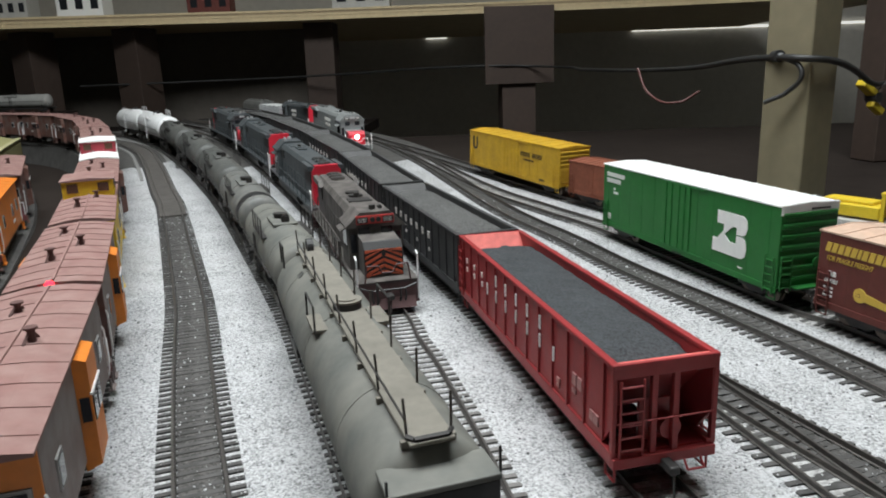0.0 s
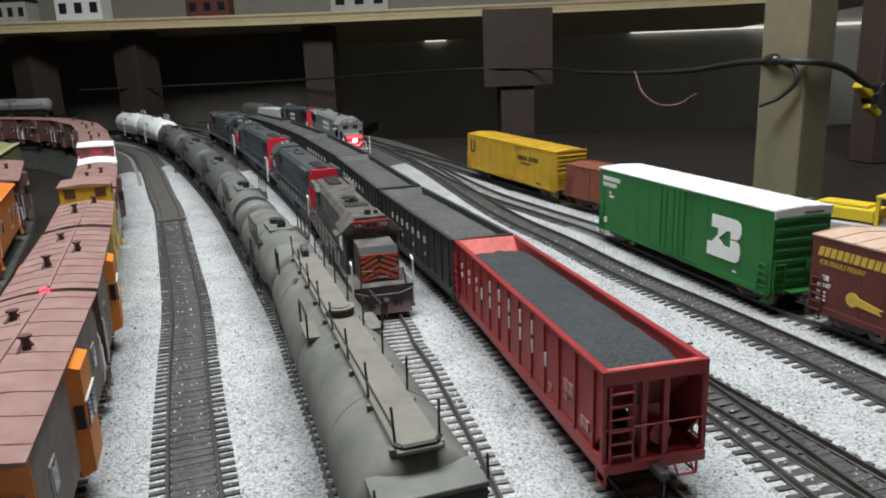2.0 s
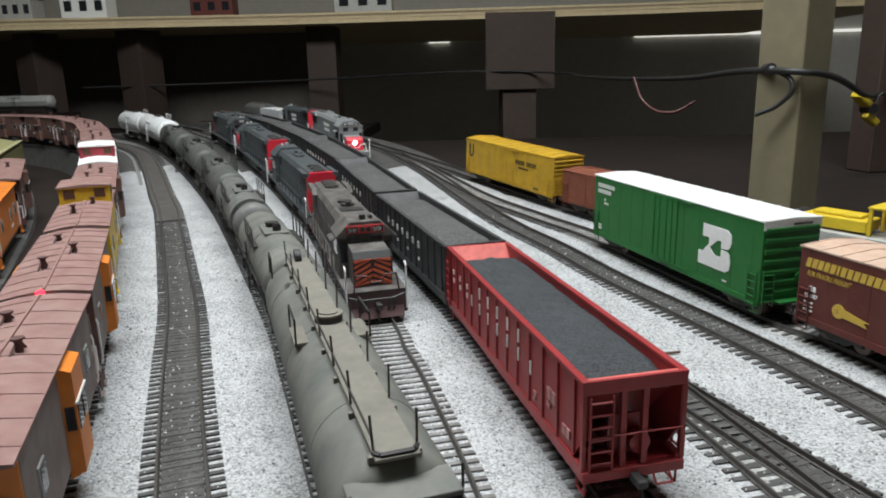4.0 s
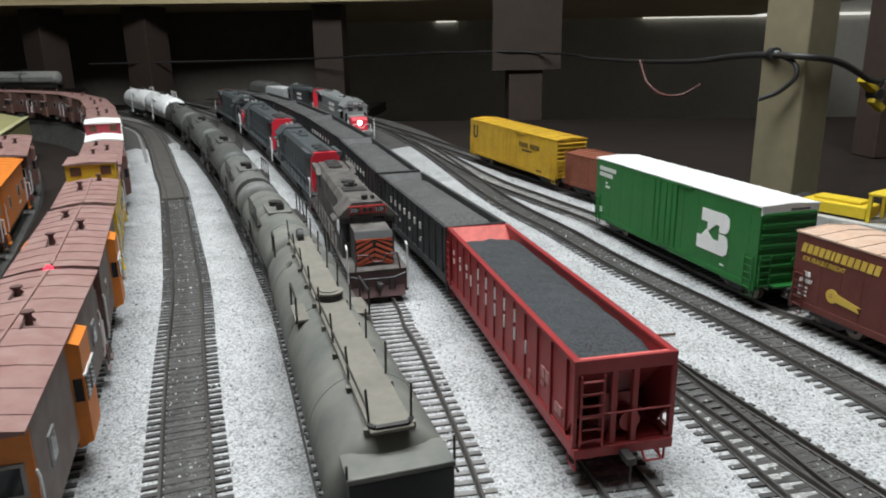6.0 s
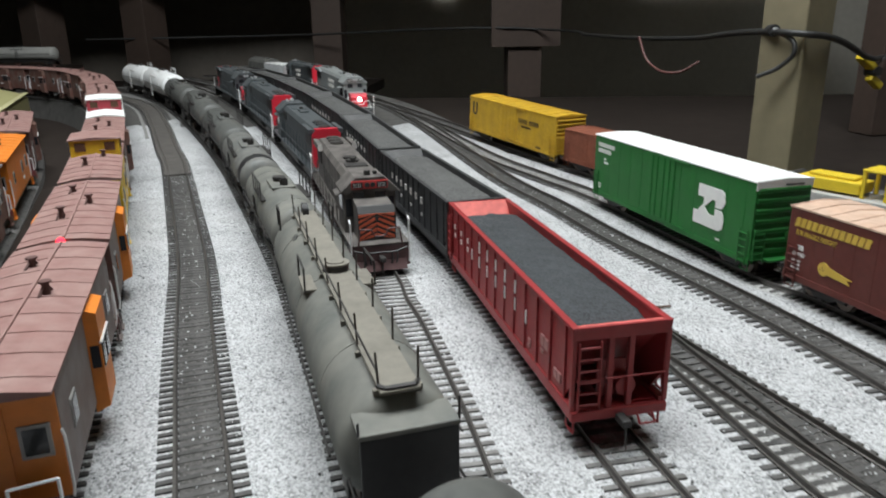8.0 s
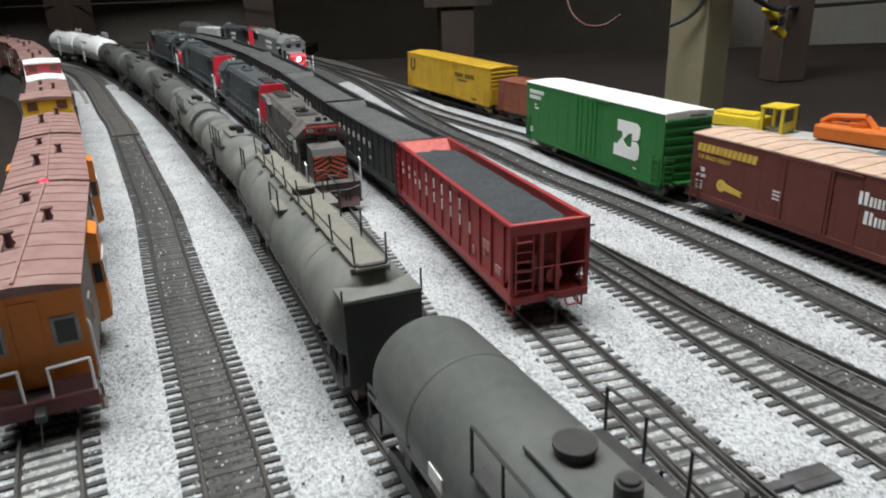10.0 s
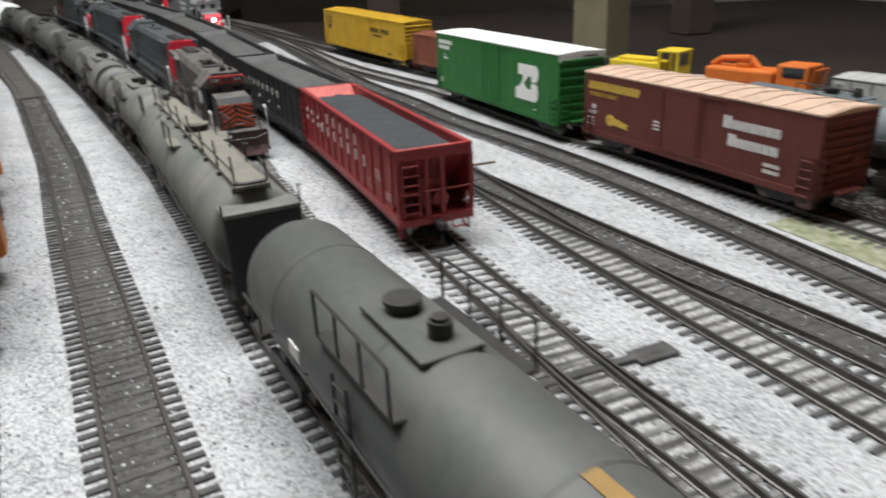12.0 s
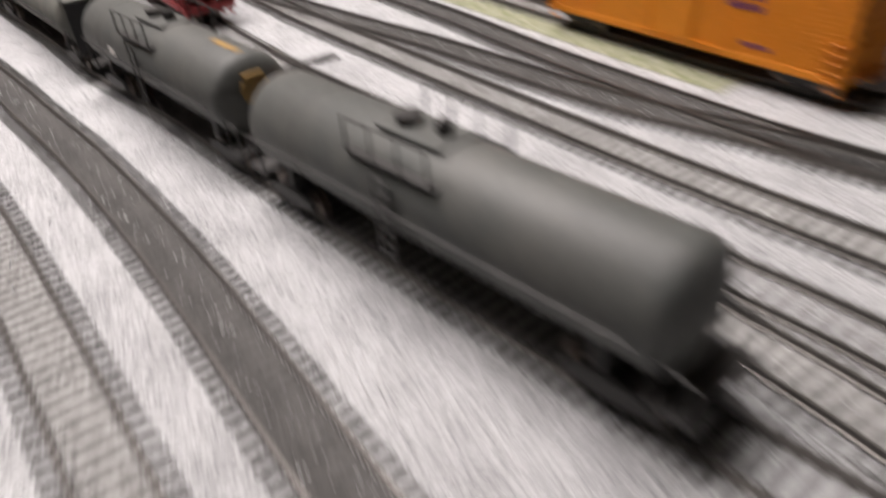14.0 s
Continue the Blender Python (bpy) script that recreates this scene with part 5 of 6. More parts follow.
    disc(bm, (x_n0 - (1.0 if not chevrons else 0.6), 0.0, nt - 7.0), (1, 0, 0), 2.2 if not chevrons else 1.2, 1.4, 16)
    part("headlight", bm, HEADLIGHT if lit else STEEL, np_, "lit headlight" if lit else "")
    # pilot, steps and rails
    for s, col in ((-1, trim), (1, back or trim)):
        bm = nb()
        prism(bm, [(-w + 0.5, 3.2), (w - 0.5, 3.2), (w - 0.5, zd - 0.2), (-w + 0.5, zd - 0.2)], s * (h - 1), s * (h - 4))
        pl = part("pilot", bm, trim, root)
        bm = nb()
        side_prism(bm, [(s * (h - 0.8), 1.6), (s * (h + 2.4), 1.8), (s * (h - 0.8), 7.5)], -w + 3, w - 3)
        part("plough", bm, trim, pl)
        for y in (-w + 2.6, w - 2.6):
            bm = nb()
            for z in (5.0, 9.0, 13.0):
                box(bm, s * (h - 9), s * (h - 3), y - 2.2, y + 2.2, z - 0.4, z + 0.3)
            part("step_well", bm, trim, pl)
            bm = nb()
            sg = 1 if y > 0 else -1
            x = s * (h - 1.2)
            wire(bm, [(x, y + sg * 1.6, 5.0), (x, y + sg * 1.8, zd + 13.5), (x - s * 3.5, y + sg * 1.8, zd + 15)], 0.55)
            part("grab_rail", bm, rails, root)
        bm = nb()
        x = s * (h - 1.2)
        wire(bm, [(x, -w + 5, zd - 1), (x, -w + 6.5, zd + 9.5), (x, -5, zd + 9.0), (x, -3, zd + 5), (x, 3, zd + 5), (x, 5, zd + 9.0), (x, w - 6.5, zd + 9.5), (x, w - 5, zd - 1)], 0.5)
        part("end_rail", bm, rails if lit else trim, root)
        bm = nb()
        wire(bm, [(x + s * 0.6, -w + 2, 14.4), (x + s * 1.4, -9, 12.4), (x + s * 1.4, 9, 12.4), (x + s * 0.6, w - 2, 14.4)], 0.5)
        part("lift_bar", bm, BLACK, pl)
        for y in (-9.5, -6.5, 6.5, 9.5):
            bm = nb()
            wire(bm, [(x + s * 1.0, y, 13), (x + s * 2.2, y, 8), (x + s * 1.6, y * 0.95, 5.5)], 0.5)
            part("hose", bm, BLACK, pl)
        coupler(root, s * (h - 0.5), s)
    for s in (1, -1):
        bm = nb()
        y = s * (w - 1.0)
        xs = np.linspace(x_cab1 + 4, h - 8, 9)
        for x in xs:
            rod(bm, (x, y, zd - 1), (x, y, zd + 11), 0.38)
        wire(bm, [(x_cab1 + 1, y, zd + 11), (h - 6, y, zd + 11)], 0.4)
        part("side_rail", bm, paint, root)
    # underneath
    bm = nb()
    prism(bm, [(-w + 2.5, 13.5), (w - 2.5, 13.5), (w - 2.0, 10), (w - 4.5, 4.8), (-w + 4.5, 4.8), (-w + 2.0, 10)], -L * 0.14 + 4, L * 0.14 + 4)
    part("fuel_tank", bm, trim, root)
    bm = nb()
    box(bm, -h + 4, h - 4, -8, 8, 10, 15.6)
    part("frame", bm, STEEL, root)
    for s in (1, -1):
        bm = nb()
        rod(bm, (-L * 0.12, s * 14.5, 14.2), (L * 0.15, s * 14.5, 14.2), 1.3, 8)
        part("air_tank", bm, trim, root)
        truck(root, s * (h - 45), wheels=axles, material=trim, base=42 if axles == 3 else 30)
    # rear end
    bm = nb()
    prism(bm, [(-hw + 0.2, zd), (hw - 0.2, zd), (hw - 0.2, H - 7), (hw - 2.8, H - 3.4), (-hw + 2.8, H - 3.4), (-hw + 0.2, H - 7)], h - 14.2, h - 13)
    part("rear_wall", bm, back or paint, root, "bright red rear wall" if back else "")
    if back:
        for s in (1, -1):
            bm = nb()
            prism(bm, [(s * (hw - 0.1), zd), (s * (hw + 0.4), zd), (s * (hw + 0.4), H - 7), (s * (hw - 0.1), H - 7)], h - 20, h - 13)
            part("red_wrap", bm, back, root)
        bm = nb()
        prism(bm, [(-hw + 2, H - 3.3), (hw - 2, H - 3.3), (hw - 2, H - 2.9), (-hw + 2, H - 2.9)], h - 18, h - 13)
        part("red_cap", bm, back, root)
    if letters:
        for s in (1, -1):
            sd = "left" if s > 0 else "right"
            x = 22 if s > 0 else -22
            bars([0.75] * 8, 4.4, BONE, root, x + (0 if s > 0 else 0), s * (hw + 0.4), H - 17, side=sd, gap=0.3, thick=0.2)
            bars([0.75] * 7, 4.4, BONE, root, x - s * 3, s * (hw + 0.4), H - 24, side=sd, gap=0.3, thick=0.2)
            if number:
                lettering(number, 4.6, LETTER, root, x_cab1 - 5 if s > 0 else x_cab0 + 5, s * (w - 1.85), zd + 5, side=sd)
    return root


# ---- maintenance cars and other stock ----
def flatcar(label, L, W, paint):
    root = thing("flatcar", label, "flatcar", "work train")
    bm = nb()
    box(bm, -L / 2, L / 2, -W / 2, W / 2, 13, 15.5, 0.4)
    part("deck", bm, paint, root)
    for s in (1, -1):
        bm = nb()
        side_prism(bm, [(-L / 2, 15), (-L / 2, 12), (-L / 2 + 40, 8.5), (L / 2 - 40, 8.5), (L / 2, 12), (L / 2, 15)], s * W / 2 - s * 1.2, s * W / 2 + s * 0.3)
        part("side_sill", bm, paint, root)
        coupler(root, s * L / 2, s)
        truck(root, s * (L / 2 - 22))
        for k in range(9):
            bm = nb()
            box(bm, -L / 2 + L * (k + 0.5) / 9 - 1, -L / 2 + L * (k + 0.5) / 9 + 1, s * W / 2, s * (W / 2 + 1.2), 11, 14)
            part("stake_pocket", bm, paint, root)
    return root


def yellow_machine(z=16.0):
    root = thing("track_machine", "yellow track machine with an open frame cab on a flatcar", "work machine")
    bm = nb()
    box(bm, -34, 12, -11, 11, z + 1, z + 10, 1.2)
    part("engine_hood", bm, MOW_YELLOW, root)
    bm = nb()
    box(bm, -28, 6, -7, 7, z + 10, z + 12.5, 0.8)
    part("hood_top", bm, MOW_YELLOW, root)
    for x in (-52, -36):
        for y in (-11, 11):
            bm = nb()
            box(bm, x - 1.2, x + 1.2, y - 1.2, y + 1.2, z, z + 20)
            part("cab_post", bm, MOW_YELLOW, root)
    bm = nb()
    box(bm, -54, -34, -12.5, 12.5, z + 19, z + 21, 0.6)
    part("cab_roof", bm, MOW_YELLOW, root)
    bm = nb()
    box(bm, -53, -50.5, -11, 11, z, z + 8, 0.3)
    part("cab_panel", bm, MOW_YELLOW, root)
    bm = nb()
    disc(bm, (18, 0, z + 5), (0, 1, 0), 5.5, 16, 18)
    part("drum", bm, STEEL, root)
    return root


def orange_machine(z=16.0):
    root = thing("track_crane", "orange track crane with a folded boom on a flatcar", "work machine")
    bm = nb()
    box(bm, -26, 30, -12, 12, z + 1, z + 12, 2.0)
    part("body", bm, MOW_ORANGE, root)
    bm = nb()
    box(bm, -52, -28, -11, 11, z + 1, z + 18, 1.5)
    c = part("cab", bm, MOW_ORANGE, root)
    for s in (1, -1):
        bm = nb()
        box(bm, -49, -33, s * 10.9, s * 11.4, z + 9, z + 16)
        part("pane", bm, GLASS, c)
    bm = nb()
    wire(bm, [(-10, 0, z + 11), (-2, 0, z + 19), (22, 0, z + 17), (30, 0, z + 12)], 2.6, 8)
    part("boom", bm, MOW_ORANGE, root)
    bm = nb()
    disc(bm, (2, 0, z + 13), (0, 0, 1), 7, 4, 18)
    part("turntable", bm, MOW_ORANGE, root)
    bm = nb()
    wire(bm, [(-53, -10, z), (-56, -10, z + 15), (-56, 10, z + 15), (-53, 10, z)], 0.7)
    part("guard_rail", bm, MOW_ORANGE, root)
    return root


def boom_truck():
    """A road truck with a folded crane, standing beside the track."""
    root = thing("crane_truck", "orange crane truck with a folded boom on the grass", "truck")
    bm = nb()
    box(bm, -48, 42, -13, 13, 8, 11.5, 0.6)
    part("flatbed", bm, MOW_ORANGE, root)
    for s in (1, -1):
        bm = nb()
        box(bm, -48, 42, s * 12.6, s * 14, 8, 14.5, 0.4)
        part("side_board", bm, MOW_ORANGE, root)
    bm = nb()
    box(bm, -44, 44, -4, 4, 4.5, 8)
    part("chassis", bm, STEEL, root)
    bm = nb()
    box(bm, -26, -10, -9, 9, 11.5, 20, 1.2)
    part("crane_base", bm, MOW_ORANGE, root)
    bm = nb()
    prism(bm, [(-3.2, 20), (3.2, 20), (2.4, 36), (-2.4, 36)], -22, -14)
    part("crane_column", bm, MOW_ORANGE, root)
    bm = nb()
    box(bm, -26, 46, -2.6, 2.6, 33, 38.5, 0.5)
    box(bm, 10, 50, -1.8, 1.8, 34, 37.5, 0.4)
    part("boom", bm, MOW_ORANGE, root)
    bm = nb()
    wire(bm, [(30, -8, 12), (30, -8, 30), (30, 8, 30), (30, 8, 12)], 1.4)
    part("boom_rest", bm, MOW_ORANGE, root)
    bm = nb()
    wire(bm, [(38, -8, 12), (38, -8, 26), (38, 8, 26), (38, 8, 12)], 1.0)
    part("boom_rest", bm, MOW_ORANGE, root)
    bm = nb()
    wire(bm, [(-18, 4, 22), (4, 3, 33)], 1.3)
    part("lift_cylinder", bm, SILVER, root)
    for x in (-34, 26, 36):
        for s in (1, -1):
            bm = nb()
            disc(bm, (x, s * 10.5, 6.0), (0, 1, 0), 6.0, 4.2, 20)
            wh = part("wheel", bm, BLACK, root, smooth=True)
            bm = nb()
            disc(bm, (x, s * 12.7, 6.0), (0, 1, 0), 3.4, 0.6, 16)
            part("rim", bm, SILVER, wh)
    return root


def covered_hopper(label, L, paint):
    root = thing("covered_hopper", label, "hopper car", "moving train")
    bm = nb()
    prism(bm, [(-12, 12), (12, 12), (17.5, 22), (17.5, 44), (14, 49), (7, 51.5), (-7, 51.5), (-14, 49), (-17.5, 44), (-17.5, 22)], -L / 2 + 6, L / 2 - 6)
    part("body", bm, paint, root)
    bm = nb()
    box(bm, -L / 2 + 3, L / 2 - 3, -5, 5, 51.6, 52.6)
    part("roof_walk", bm, paint, root)
    for k in range(4):
        bm = nb()
        box(bm, -L / 2 + 18 + k * (L - 36) / 3 - 9, -L / 2 + 18 + k * (L - 36) / 3 + 9, -3, 3, 52.7, 53.7, 0.3)
        part("hatch", bm, paint, root)
    for s in (1, -1):
        for k in range(12):
            x = -L / 2 + 10 + k * (L - 20) / 11
            bm = nb()
            box(bm, x - 0.5, x + 0.5, s * 17.2, s * 18.1, 20, 45)
            part("rib", bm, paint, root)
        coupler(root, s * (L / 2 - 2), s)
        truck(root, s * (L / 2 - 22))
        ladder(root, s * (L / 2 - 5), s * (L / 2 - 5), -14, -8, 14, 46, 8, paint, 0.4)
    underframe(root, L)
    return root


def ribbed_gondola(label, L):
    root = thing("gondola", label, "gondola car", "moving train")
    w = 17.5
    for s in (1, -1):
        bm = nb()
        box(bm, -L / 2, L / 2, s * w - s * 1.2, s * w, 12, 44, 0.3)
        part("side_sheet", bm, SILVER, root)
        for k in range(14):
            x = -L / 2 + L * (k + 0.5) / 14
            bm = nb()
            box(bm, x - 1.3, x + 1.3, s * w - s * 0.1, s * (w + 1.3), 12, 43, 0.2)
            part("rib", bm, SILVER, root)
        bm = nb()
        box(bm, s * (L / 2 - 1.2), s * L / 2, -w + 1.2, w - 1.2, 12, 44)
        part("end_sheet", bm, SILVER, root)
        for k in range(5):
            bm = nb()
            box(bm, s * L / 2, s * (L / 2 + 1.2), -w + 1, w - 1, 15 + k * 6, 17.6 + k * 6, 0.2)
            part("end_rib", bm, SILVER, root)
        coupler(root, s * L / 2, s)
        truck(root, s * (L / 2 - 20))
    for k in range(9):
        x = -L / 2 + 6 + (L - 12) * k / 8
        bm = nb()
        box(bm, x - 5.2, x + 5.2, -w + 1.5, w - 1.5, 40, 45.5, 0.8)
        part("load_crate", bm, WHITE_ROOF if k % 2 else SILVER, root)
    bm = nb()
    box(bm, -L / 2 + 1, L / 2 - 1, -w + 1.3, w - 1.3, 12, 14)
    part("floor", bm, STEEL, root)
    underframe(root, L)
    return root


# ---- the yard, car by car ----
def put(ob, line, y, length):
    ob.matrix_basis = spot(line, y, length * K) @ Matrix.Diagonal((*ob.scale, 1))
    return ob


# cabooses beside the open track
C1 = caboose("brown caboose with weathered sides, orange bay windows and orange ends", 146, CAB_GREY, ROOF_BROWN, CAB_ORANGE, bay=CAB_ORANGE)
put(C1, "b", 0.196, 146)
C2 = caboose("brown bay-window caboose with a lit red lamp at the roof end", 143, CAB_GREY, ROOF_BROWN, CAB_BROWN, bay=CAB_ORANGE, lamp=True)
put(C2, "b", 0.332, 143)
C3 = caboose("yellow cupola caboose with a dusty brown roof", 160, CAB_YELLOW, ROOF_BROWN, CAB_YELLOW, cupola=(36, CAB_YELLOW, ROOF_BROWN, 40))
put(C3, "b", 0.468, 160)
C4 = caboose("brown caboose with a plain dusty roof behind the yellow one", 140, CAB_BROWN, ROOF_BROWN, CAB_BROWN, bay=CAB_BROWN)
put(C4, "b", 0.622, 140)
C5 = caboose("red cupola caboose with a white roof", 140, CAB_RED, WHITE_ROOF, CAB_RED, cupola=(-12, CAB_RED, WHITE_ROOF, 34))
put(C5, "b", 0.752, 140)
for k in range(9):
    copy_thing(C4, spot("b", 0.885, 0.140, 0.142 * k))
C6 = caboose("dark brown caboose on the far caboose track", 140, CAB_BROWN, CAB_GREY, CAB_BROWN, bay=CAB_BROWN)
put(C6, "a", 0.395, 140)
C7 = caboose("bright orange caboose with brown ends", 140, CAB_ORANGE, CAB_ORANGE, CAB_ORANGE, bay=None)
put(C7, "a", 0.53, 140)
copy_thing(C4, spot("a", 0.665, 0.140))
GON = boxcar("brown boxcar in the shade at the far end", 165, 34, 46, RUST_RED, RUST_RED, ends=4)
GON.matrix_basis = spot("b", 0.885, 0.165, 0.142 * 9)
TFAR = tank_car("pale grey tank car in the far corner of the yard", 230, 16.5, PALE_GREY, style="dome")
TFAR.matrix_basis = pose(-1.132, 1.95, 0.0670, 0, 0, 172)
slab("raised_board", -1.272, -0.992, 1.90, 2.00, -0.0016, 0.0664, DARK_SHELF, "dark raised board carrying the far cars", "board")

# tank train
T1 = tank_car("long dusty grey-green tank car with a full-length tan walkway", 216, 16.6, TANK_TAN, style="walkway", walk=TANK_WALK)
put(T1, "d", 0.198, 216)
T2 = tank_car("dark grey tank car with a black manway and an ochre stripe", 176, 16.8, TANK_GREY, style="dome", stripe=True)
put(T2, "d", 0.022, 176)
T3 = tank_car("dark grey tank car with round ends at the tail", 188, 16.8, TANK_GREY, style="dome", top=4.0)
put(T3, "d", -0.157, 188)
T4 = tank_car("dusty grey tank car with a domed hatch", 158, 15.8, TANK_TAN, style="dome")
put(T4, "d", 0.398, 160)
T5 = tank_car("grey tank car with a black band at its end", 162, 15.8, TANK_MID, style="dome", band=(-60, -48))
put(T5, "d", 0.548, 162)
T6 = tank_car("dark grey tank car in the shade", 160, 15.8, TANK_GREY, style="dome")
put(T6, "d", 0.695, 160)
for y in (0.838, 0.978):
    copy_thing(T6, spot("d", y, 0.160))
T7 = tank_car("clean white tank car with a white railed platform", 190, 18, TANK_WHITE, style="dome", walk=WHITE_WIRE)
put(T7, "d", 1.105, 175)
copy_thing(T7, spot("d", 1.105, 0.175, 0.178))

# engines standing beside the tanks
E1 = engine("sooty brown diesel engine with orange chevrons on its nose", 222, TUNNEL, mat("faded_red_board", (0.50, 0.05, 0.045), 0.5), PILOT, number="3131", chevrons=True, H=52)
put(E1, "e", 0.437, 222)
E2 = engine("dark grey diesel engine with a bright red rear wall", 222, SP_DARK, SP_RED, STEEL, back=SP_RED, H=54)
E2.matrix_basis = spot("e", 0.652, 0.222) @ pose(0, 0, 0, 0, 0, 180)
E3 = copy_thing(E2, spot("e", 0.858, 0.222) @ pose(0, 0, 0, 0, 0, 180))
copy_thing(E2, spot("e", 1.06, 0.222))

# coal train
H1 = hopper("bright red open hopper with a dark coal load", 180, 34.2, 42.5, HOPPER_RED, COAL, red_letters, 2.0, inside=mat("faded_red_inside", (0.60, 0.13, 0.11), 0.6))
put(H1, "f", 0.2605, 180)
H2 = hopper("black open hopper with a dusty coal load", 182, 35.5, 42.5, HOPPER_BLACK, COAL_GREY, black_letters, 4.0)
put(H2, "f", 0.440, 182)
for y in (0.621, 0.79, 0.955, 1.115, 1.27):
    copy_thing(H2, spot("f", y, 0.182))

# the train on the through track
L1 = engine("clean grey diesel engine with a red nose and lit headlight", 235, LEAD_GREY, SP_RED, LEAD_GREY, number="7801", lit=True, axles=2, H=56, letters=True)
put(L1, "g", 0.98, 235)
L2 = engine("dark grey diesel engine coupled behind the lead engine", 225, SP_DARK, SP_RED, STEEL, back=SP_RED, H=55, letters=True)
L2.matrix_basis = spot("g", 1.192, 0.225) @ pose(0, 0, 0, 0, 0, 180)
GN = ribbed_gondola("silver ribbed gondola loaded with white crates", 165)
put(GN, "g", 1.387, 165)
CH = covered_hopper("dusty grey covered hopper", 175, TANK_MID)
put(CH, "g", 1.53, 175)

# boxcars
B1 = boxcar("green boxcar with a bright white roof and white emblem", 188, 35.5, 57, BN_GREEN, WHITE_ROOF, ends=7, decorate=green_marks, door_x=-2, plug=True, pitch=1.0)
put(B1, "i", 0.431, 188)
B2 = boxcar("brown boxcar with a dusty tan roof and gold lettering", 166, 35.5, 48.5, MAROON, TAN_ROOF, ends=8, decorate=brown_marks, panels=14)
put(B2, "i", 0.2566, 166)
B3 = boxcar("orange boxcar with faint purple lettering beside the grass", 182, 35.5, 52, ORANGE, ORANGE, ends=7, decorate=orange_marks, panels=16)
put(B3, "i", -0.031, 190)
B4 = boxcar("yellow boxcar with a black emblem and streaked sides", 170, 35.5, 49, YELLOW, YELLOW, ends=8, decorate=yellow_marks, panels=12, plug=True)
put(B4, "j", 0.742, 170)
TRK = boom_truck()
TRK.matrix_basis = pose(0.376, 0.203, -0.0005, 0, 0, 109)
B5 = boxcar("rust red work car behind the green boxcar", 95, 34, 40, RUST_RED, RUST_RED, ends=5)
put(B5, "j", 0.650, 95)
F1 = flatcar("grey flatcar under a yellow track machine", 108, 33, PALE_GREY)
put(F1, "k", 0.545, 108)
YM = yellow_machine()
YM.matrix_basis = F1.matrix_basis.copy()
F2 = flatcar("grey flatcar under an orange track crane", 108, 33, PALE_GREY)
put(F2, "k", 0.452, 108)
OM = orange_machine()
OM.matrix_basis = F2.matrix_basis.copy()
T8 = tank_car("blue-grey tank car with flat ends behind the brown boxcar", 140, 13.5, mat("tank_blue_grey", (0.095, 0.115, 0.12), 0.55, vary=0.2, dust=0.4, dust_colour=(0.17, 0.18, 0.18)), style="dome")
put(T8, "j", 0.250, 140)
B6 = boxcar("dark maroon boxcar with a dusty roof behind the orange one", 175, 35, 50, MAROON, TAN_ROOF, ends=6)
put(B6, "k", 0.150, 175)
B7 = boxcar("pale silver passenger-style car with a dark red stripe", 118, 34, 31, PALE_GREY, PALE_GREY, ends=3)
put(B7, "k", 0.328, 118)
F3 = flatcar("empty grey flatcar behind the boxcars", 190, 33, PALE_GREY)
put(F3, "j", 0.405, 190)

# scenery bits on the upper deck
def deck_block(x, y, sx, sy, sz, material, label):
    root = thing("deck_structure", label, "model building")
    root.matrix_basis = pose(x, y, 0.3112)
    bm = nb()
    box(bm, -sx / 2, sx / 2, -sy / 2, sy / 2, 0, sz, 0.8)
    b = part("wall", bm, material, root)
    bm = nb()
    prism(bm, [(-sy / 2 - 3, sz), (sy / 2 + 3, sz), (0, sz + sy * 0.3)], -sx / 2 - 3, sx / 2 + 3)
    part("roof", bm, DARK_SHELF, root)
    for k in range(3):
        bm = nb()
        xx = -sx / 2 + sx * (k + 0.5) / 3
        box(bm, xx - sx * 0.08, xx + sx * 0.08, -sy / 2 - 0.8, -sy / 2 + 0.5, sz * 0.35, sz * 0.75)
        part("window", bm, GLASS, b)


deck_block(-1.15, 2.06, 90, 60, 60, PALE_GREY, "grey model building on the upper deck")
deck_block(-0.97, 2.08, 130, 60, 70, WHITE_ROOF, "white model building on the upper deck")
deck_block(-0.62, 2.10, 120, 50, 55, MAROON, "dark red model building on the upper deck")
deck_block(-0.2, 2.12, 160, 50, 60, PALE_GREY, "grey model building on the upper deck")

# loose bits on the ballast
def stick(x, y, turn, length, label):
    bm = nb()
    rod(bm, (-length / 2, 0, 0.5), (length / 2, 0, 0.9), 0.7, 6)
    ob = new("stick", mesh_of(bm, "stick", mat("stick_brown", (0.10, 0.06, 0.04), 0.8)))
    ob.matrix_basis = pose(x, y, -0.0006, 0, 0, turn)
    tagged(ob, label, "stick")


def yellow_clamp():
    root = thing("spring_clamp", "bright yellow spring clamp hanging from the cable", "clamp")
    root.matrix_basis = pose(0.575, 0.935, 0.088, 0, 35, 20)
    bm = nb()
    box(bm, -26, 4, -7, 7, -4, 4, 2)
    part("jaw", bm, MOW_YELLOW, root)
    bm = nb()
    box(bm, 2, 24, -5, 5, -14, -5, 2)
    part("handle", bm, MOW_YELLOW, root)
    bm = nb()
    disc(bm, (2, 0, -2), (0, 1, 0), 6, 16, 16)
    part("spring", bm, STEEL, root)
    bm = nb()
    rod(bm, (0, 0, 2), (8, 0, 24), 1.2)
    part("hook", bm, STEEL, root)


yellow_clamp()
stick(0.193, 0.388, 10, 24, "thin dark stick lying on the ballast")
stick(0.166, 0.668, -40, 26, "thin brown stick lying on the ballast")


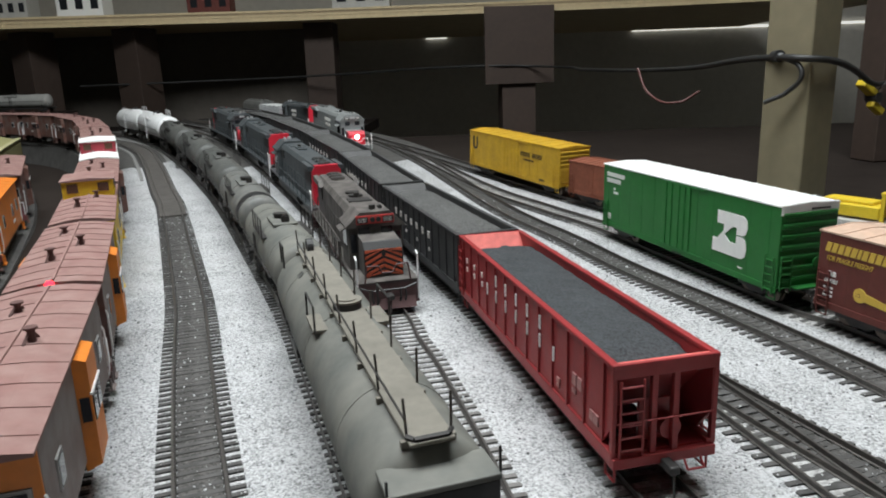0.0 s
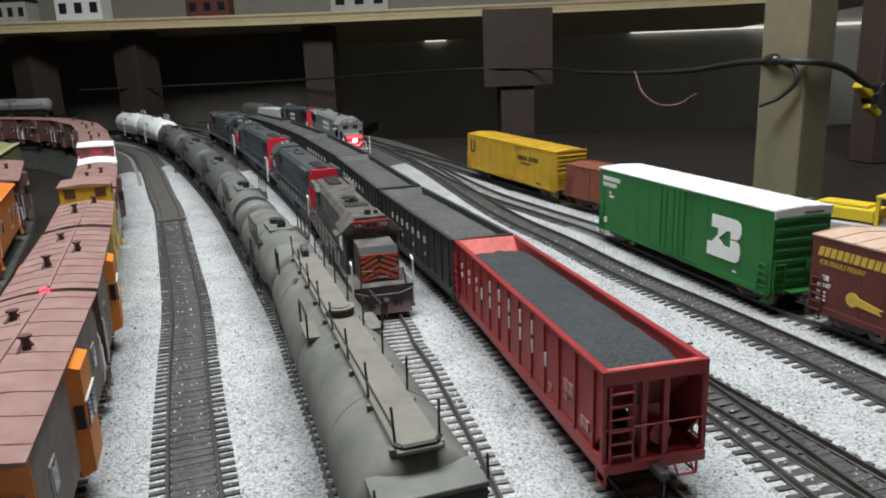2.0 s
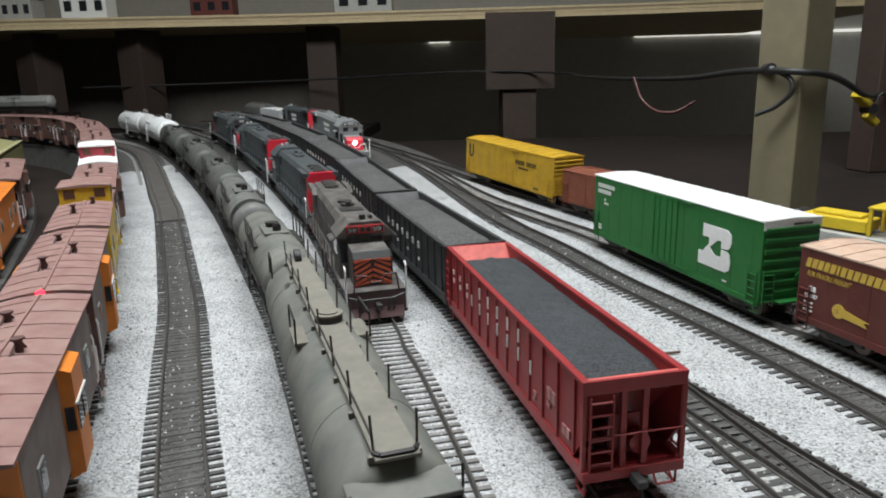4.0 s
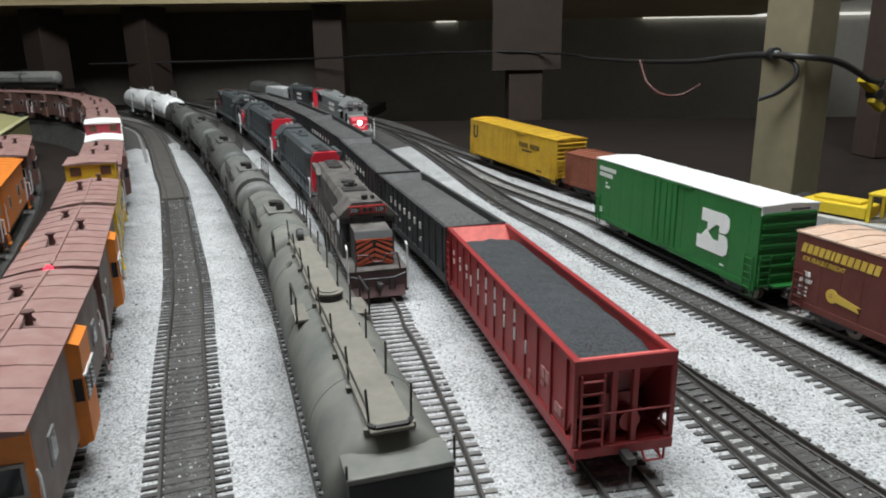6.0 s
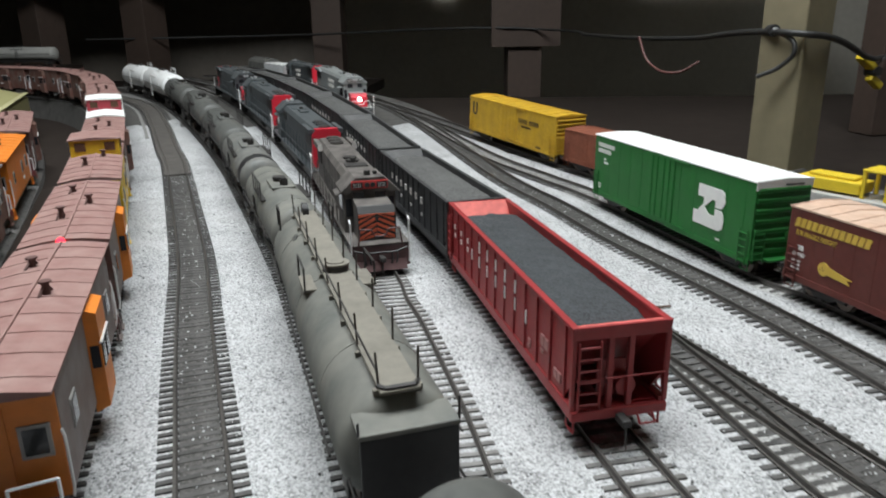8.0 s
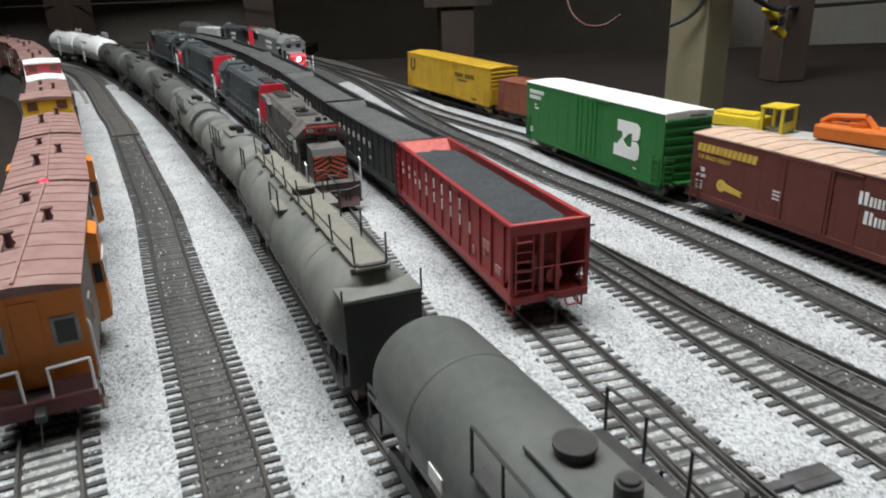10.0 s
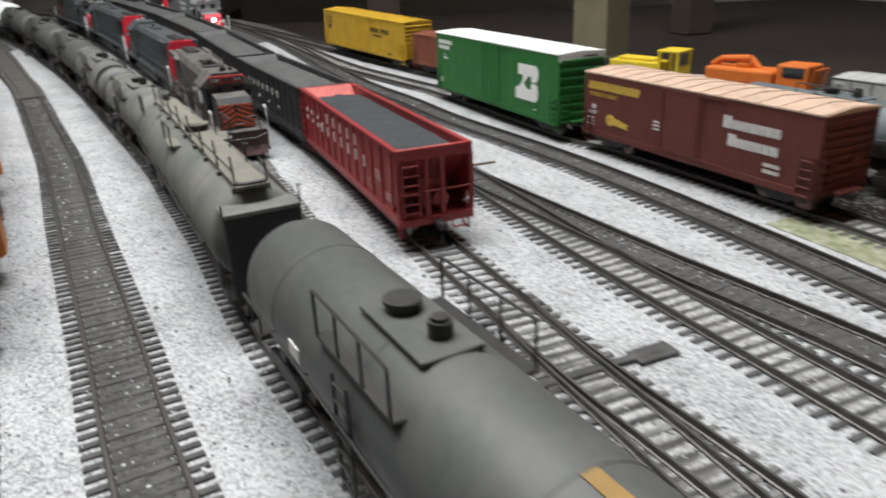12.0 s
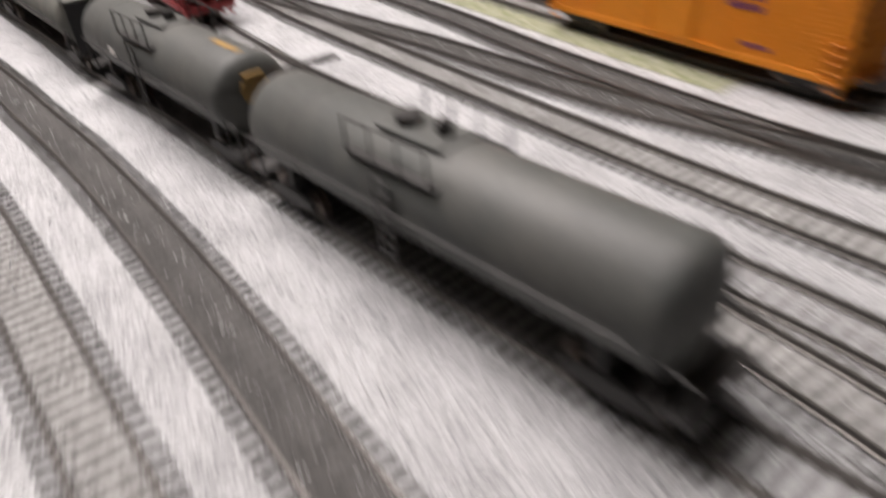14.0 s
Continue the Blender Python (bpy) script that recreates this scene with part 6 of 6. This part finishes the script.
def switch_stand(x, y, turn):
    root = thing("switch_machine", "dark switch throw bar lying across the ballast", "track switch")
    root.matrix_basis = pose(x, y, -0.0009, 0, 0, turn)
    bm = nb()
    box(bm, -34, 30, -1.6, 1.6, 0.2, 1.7, 0.2)
    part("throw_bar", bm, TIE, root)
    bm = nb()
    box(bm, 16, 31, -4.5, 3.5, 0.2, 1.5, 0.3)
    part("base", bm, TIE, root)
    bm = nb()
    box(bm, -36, -22, -5, 4, 0.2, 1.4, 0.3)
    part("base", bm, TIE, root)


switch_stand(0.186, 0.154, 17)

# ---- tracks and ballast, piece by piece ----
track("c", DARK_BED, TIE, "open dark track with oily ties curving away", spacing=0.005)
track("e", None, TIE_GREY, "dusty track leading to the chevron engine")
track("f", None, TIE_GREY, "dusty track under the coal train", spacing=0.0062)
track("g", GREY_BED, TIE, "dark track carrying the lit engine")
track("h", DARK_BED, TIE, "dark open track beside the boxcars")
track("g_cross", DARK_BED, TIE, "dark crossover between two tracks", near_y=0.0)
track("f_siding", GREY_BED, TIE, "dark siding rails leaving the coal track", near_y=0.0)
track("b", GREY_BED, TIE, "track under the row of cabooses", near_y=0.3)
track("d", None, TIE, "track under the tank cars")
track("i", GREY_BED, TIE, "track under the boxcars", near_y=0.3)
track("a", CINDER, TIE, "cinder-bedded track under the far cabooses", near_y=-1)
track("j", CINDER, TIE, "cinder-bedded track behind the boxcars", near_y=-1)
track("k", CINDER, TIE, "cinder-bedded rear track", near_y=-1)


def loose_stones(count):
    """Loose grains on the ballast, away from the rails."""
    rnd = random.Random(7)
    lines = np.concatenate([LINES[n] for n in ("b", "c", "d", "e", "f", "g", "h", "g_cross", "f_siding")])
    verts, faces = [], []
    base = [(1, 0, 0), (-1, 0, 0), (0, 1, 0), (0, -1, 0), (0, 0, 1), (0, 0, -1)]
    tri = [(0, 2, 4), (2, 1, 4), (1, 3, 4), (3, 0, 4), (2, 0, 5), (1, 2, 5), (3, 1, 5), (0, 3, 5)]
    made = 0
    while made < count:
        y = -0.2 + 0.95 * rnd.random() ** 1.4
        x = rnd.uniform(-0.25, 0.42)
        if x < float(np.interp(y, LINES["b"][:, 1], LINES["b"][:, 0])) - 0.02:
            continue
        d = np.min(np.hypot(lines[:, 0] - x, lines[:, 1] - y))
        if d < 0.0145 and 0.0068 < d < 0.0098:
            continue
        if d < 0.0145 and rnd.random() < 0.72:
            continue
        r = rnd.uniform(0.00022, 0.00062) * (1.5 if rnd.random() < 0.04 else 1)
        b0 = len(verts)
        a = rnd.random() * 6.28
        ca, sa = math.cos(a), math.sin(a)
        sx, sy, sz = (rnd.uniform(0.6, 1.3) for _ in range(3))
        for u, v, w in base:
            u, v = u * sx, v * sy
            verts.append((x + r * (u * ca - v * sa), y + r * (u * sa + v * ca), grade(y) - (0.0009 if d > 0.0145 else 0.0003) + r * (0.35 + w * sz * 0.8)))
        faces += [tuple(b0 + i for i in f) for f in tri]
        made += 1
    me = bpy.data.meshes.new("loose_ballast")
    me.from_pydata(verts, [], faces)
    me.materials.append(STONE_MIX)
    ob = new("loose_ballast", me)
    tagged(ob, "loose pale grains of crushed stone between the tracks", "ballast", kind="stuff")


def stone_mix():
    m = bpy.data.materials.new("stone_grains")
    m.use_nodes = True
    t = m.node_tree
    b = t.nodes["Principled BSDF"]
    b.inputs["Roughness"].default_value = 0.85
    g = t.nodes.new("ShaderNodeNewGeometry")
    r = t.nodes.new("ShaderNodeValToRGB")
    r.color_ramp.elements[0].color, r.color_ramp.elements[1].color = (0.07, 0.07, 0.07, 1), (0.62, 0.63, 0.64, 1)
    r.color_ramp.elements[0].position, r.color_ramp.elements[1].position = 0.0, 0.55
    t.links.new(g.outputs["Random Per Island"], r.inputs[0])
    t.links.new(r.outputs[0], b.inputs["Base Color"])
    return m


STONE_MIX = stone_mix()
loose_stones(42000)
